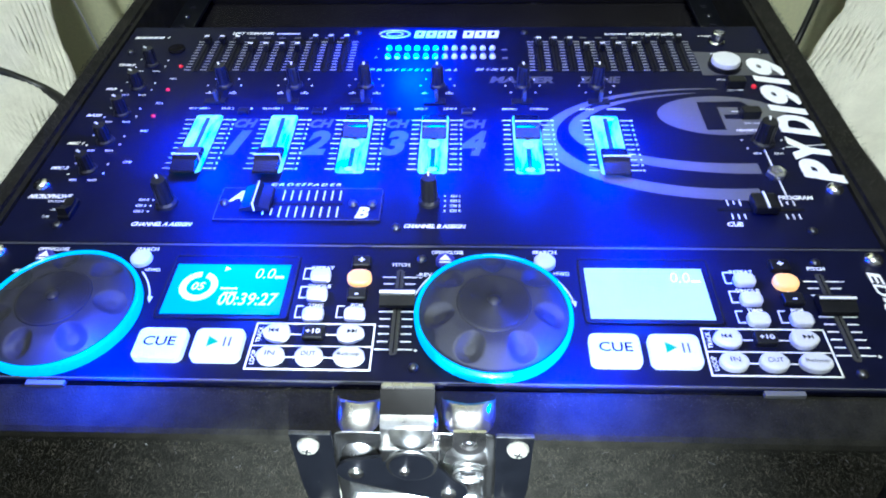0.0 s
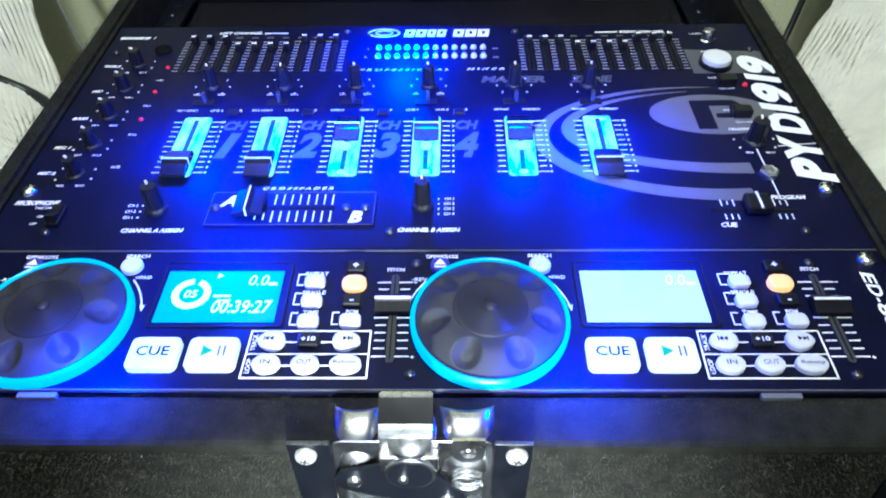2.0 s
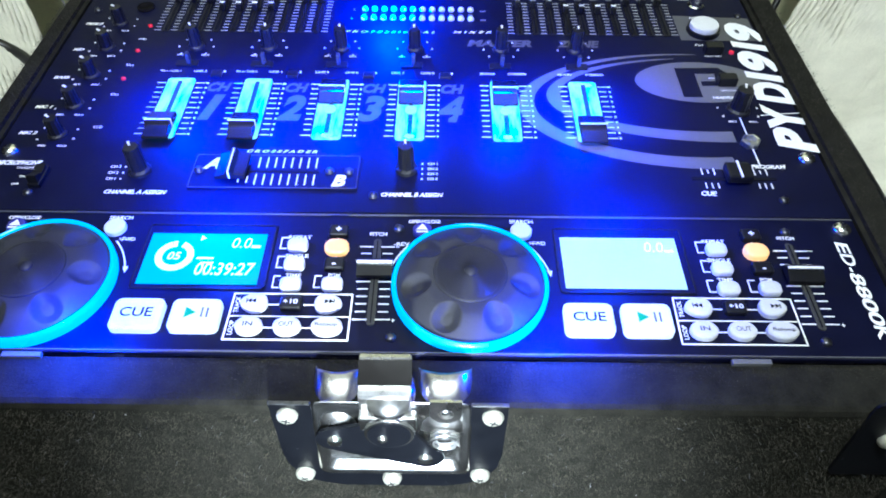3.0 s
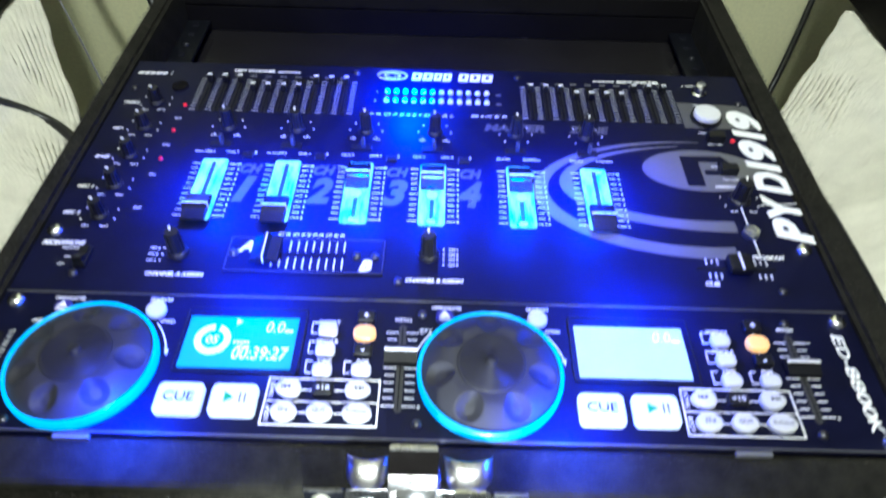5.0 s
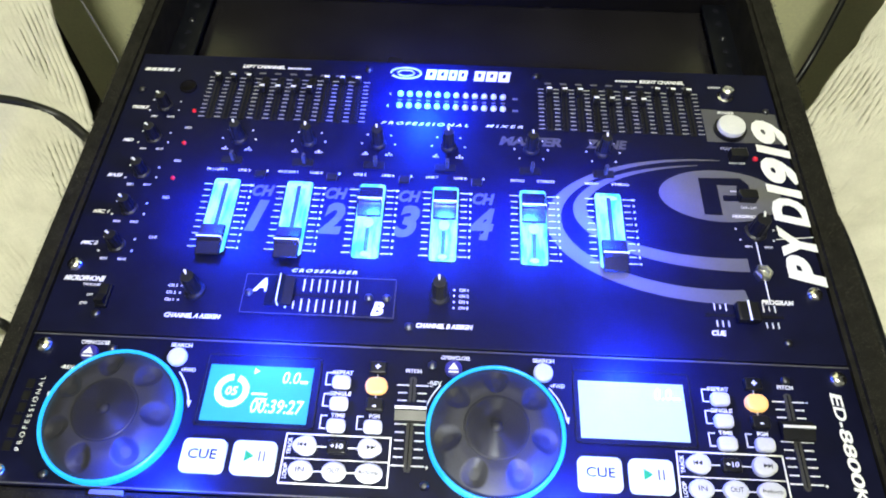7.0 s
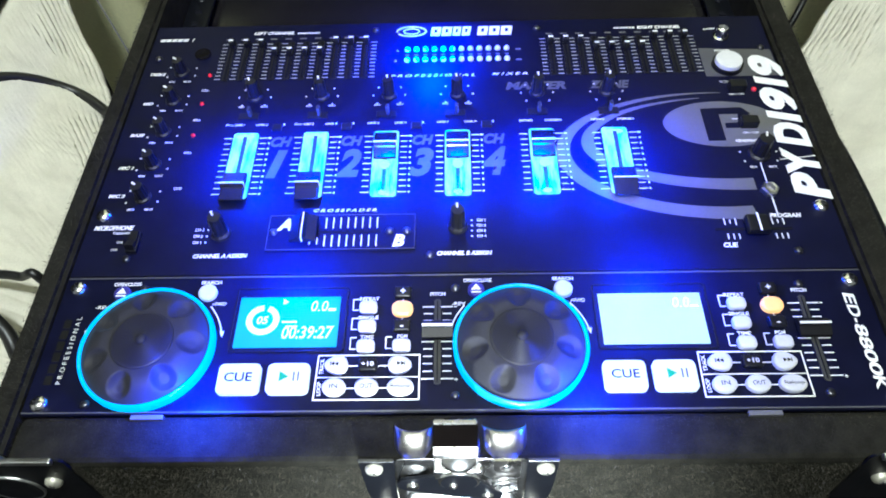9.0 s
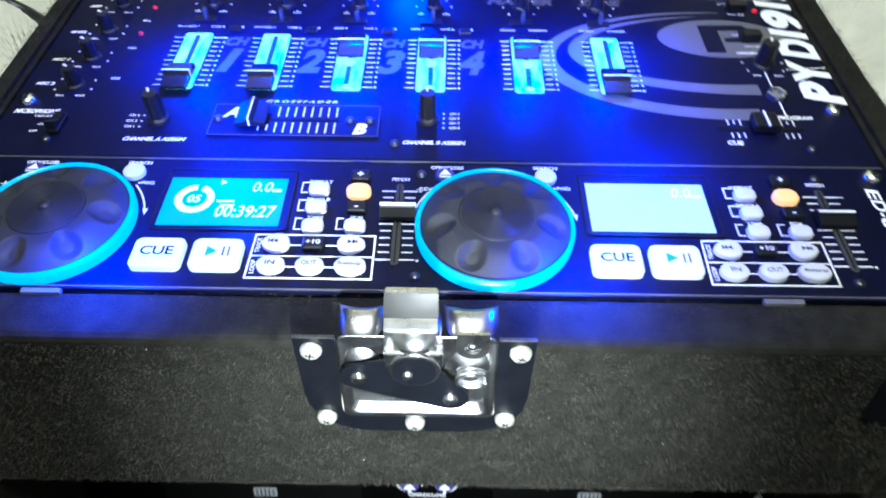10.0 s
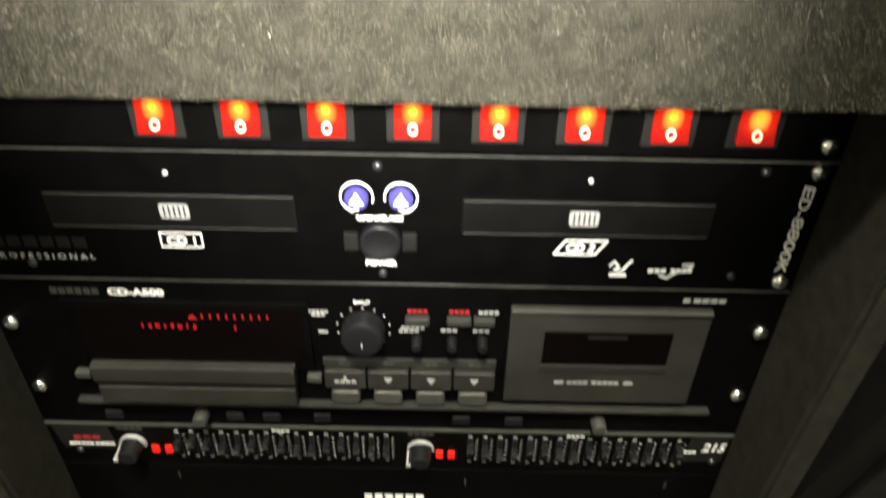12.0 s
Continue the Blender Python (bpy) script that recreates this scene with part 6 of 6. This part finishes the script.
# ---- draped cloths, speakers and their stands ----
for sx in (-1, 1):
    xi = 0.372
    st = thing("speaker_stand", TOP, "dark cabinet under a white towel beside the case", "cabinet", "cabinets beside the case")
    bm = bmesh.new()
    box(bm, min(sx * xi, sx * 0.80), max(sx * xi, sx * 0.80), -0.105, 0.338, GROUND, -0.016, 0.008, 3)
    part("carcass", bm, SPEAKER, st)
    bm = bmesh.new()
    box(bm, min(sx * (xi + 0.03), sx * 0.77), max(sx * (xi + 0.03), sx * 0.77), -0.114, -0.1055, GROUND + 0.05, -0.05, 0.003, 2)
    part("front_grille", bm, GREYPLASTIC, st)
    # towel
    nu, nv = 220, 130
    bm = bmesh.new()
    prof = [(0.80, -0.004), (0.60, -0.004), (0.42, -0.003), (0.372, -0.004), (0.352, -0.014), (0.328, -0.030), (0.304, -0.042), (0.286, -0.052), (0.275, -0.070), (0.272, -0.10), (0.272, -0.14)]
    seglen = [0.0]
    for a, b in zip(prof, prof[1:]):
        seglen.append(seglen[-1] + math.hypot(b[0] - a[0], b[1] - a[1]))
    grid = []
    for i in range(nv + 1):
        s = seglen[-1] * i / nv
        k = max(q for q in range(len(prof) - 1) if seglen[q] <= s + 1e-9)
        f = (s - seglen[k]) / (seglen[k + 1] - seglen[k])
        px, pz = prof[k][0] + f * (prof[k + 1][0] - prof[k][0]), prof[k][1] + f * (prof[k + 1][1] - prof[k][1])
        row = []
        for j in range(nu + 1):
            u = j / nu
            fall = min(1.0, max(0.0, (s - seglen[3]) / 0.10))
            back = 0.345 if s <= seglen[3] else max(0.150 if sx < 0 else 0.190, 0.345 - (1.60 if sx < 0 else 1.30) * (s - seglen[3]))
            y = -0.10 + (back + 0.10) * u + 0.012 * noise.noise(Vector((s * 9, u * 5, 3 + sx))) * fall
            w = noise.noise(Vector((y * 11, s * 5, 1.7 * sx)))
            soft = abs(noise.noise(Vector((y * 13, s * 11, 9))))
            ridge = math.sin(y * 380 + 16 * w + s * 40 * sx)
            fold = 0.0026 * ridge * soft + 0.0012 * math.sin(y * 800 + 20 * w) * (1 - soft) + 0.005 * noise.noise(Vector((y * 38, s * 9, 2 * sx))) + 0.013 * noise.noise(Vector((y * 9, s * 7, 4 + sx)))
            terry = 0.0006 * noise.noise(Vector((y * 420, s * 420, 0)))
            d = fold * (0.25 + fall) + terry + 0.004
            if s < seglen[3] - 0.02:
                d = 0.002 + abs(terry)
            nx, nz = -0.75 * fall, 1 - 0.45 * fall
            row.append(bm.verts.new((sx * max(px + nx * d * 0.9, 0.2615 if sx < 0 else 0.2665 + 0.022 * min(1.0, max(0.0, (0.125 - y) / 0.06))), y, pz + nz * d)))
        grid.append(row)
    for a, b in zip(grid, grid[1:]):
        for j in range(nu):
            bm.faces.new((a[j], a[j + 1], b[j + 1], b[j]))
    bmesh.ops.recalc_face_normals(bm, faces=bm.faces[:])
    me = mesh_of(bm, "towel", TOWEL, True)
    tw = new("towel", me)
    tw.matrix_world = TOP
    so = tw.modifiers.new("thick", "SOLIDIFY")
    so.thickness, so.offset = 0.003, -1
    tagged(tw, "white terry towel draped in folds over a dark cabinet", "towel", "towels beside the case")
    # speaker on the towel
    sp = thing("loudspeaker", TOP, "black vinyl loudspeaker box standing on a towel", "loudspeaker", "speakers beside the case")
    bm = bmesh.new()
    y1 = 0.362 if sx < 0 else 0.408
    box(bm, min(sx * 0.376, sx * 0.78), max(sx * 0.376, sx * 0.78), -0.10, y1, 0.004, 0.62, 0.010, 3)
    part("cabinet", bm, SPEAKER, sp)
    bm = bmesh.new()
    box(bm, min(sx * 0.40, sx * 0.755), max(sx * 0.40, sx * 0.755), -0.110, -0.1005, 0.03, 0.595, 0.004, 2)
    part("grille", bm, GREYPLASTIC, sp)

# ---- cables ----


def cable(points, radius, label, cover=None):
    ob = new("cable", mesh_of(tube(points, radius), "cable", cover or CABLE, True))
    ob.matrix_world = TOP
    return tagged(ob, label, "cable", "cables round the case")


cable([(-0.395, 0.10, 0.016), (-0.380, 0.15, 0.012), (-0.350, 0.185, -0.006), (-0.318, 0.196, -0.030), (-0.290, 0.182, -0.040), (-0.270, 0.165, -0.055), (-0.268, 0.150, -0.20)], 0.0042, "black cable looping over the towel into the gap")
cable([(-0.48, 0.585, 0.20), (-0.41, 0.50, 0.012), (-0.340, 0.42, 0.0), (-0.276, 0.365, -0.014), (-0.268, 0.33, -0.12), (-0.2685, 0.30, -0.40)], 0.0042, "black cable hanging from the wall behind the case")
cable([(0.420, 0.49, 0.05), (0.374, 0.412, -0.008), (0.345, 0.36, -0.035), (0.317, 0.313, -0.058), (0.290, 0.28, -0.12), (0.275, 0.27, -0.40)], 0.0029, "black cable hanging beside the case")
cable([(-0.37, 0.00, -0.05), (-0.32, 0.006, -0.02), (-0.285, 0.004, -0.015), (-0.267, 0.0, -0.03), (-0.266, -0.01, -0.25)], 0.0030, "thin black cable running down beside the case")
cable([(-0.40, -0.02, 0.0), (-0.32, -0.018, 0.0), (-0.280, -0.035, -0.010), (-0.268, -0.060, -0.06), (-0.267, -0.07, -0.30)], 0.0045, "thick dark cable coiled beside the case")
cable([(-0.3725, 0.225, 0.350), (-0.3720, 0.300, 0.180), (-0.3715, 0.362, 0.020), (-0.360, 0.366, -0.060), (-0.330, 0.345, -0.250)], 0.0010, "thin grey wire hanging down the speaker", TICKPRINT)
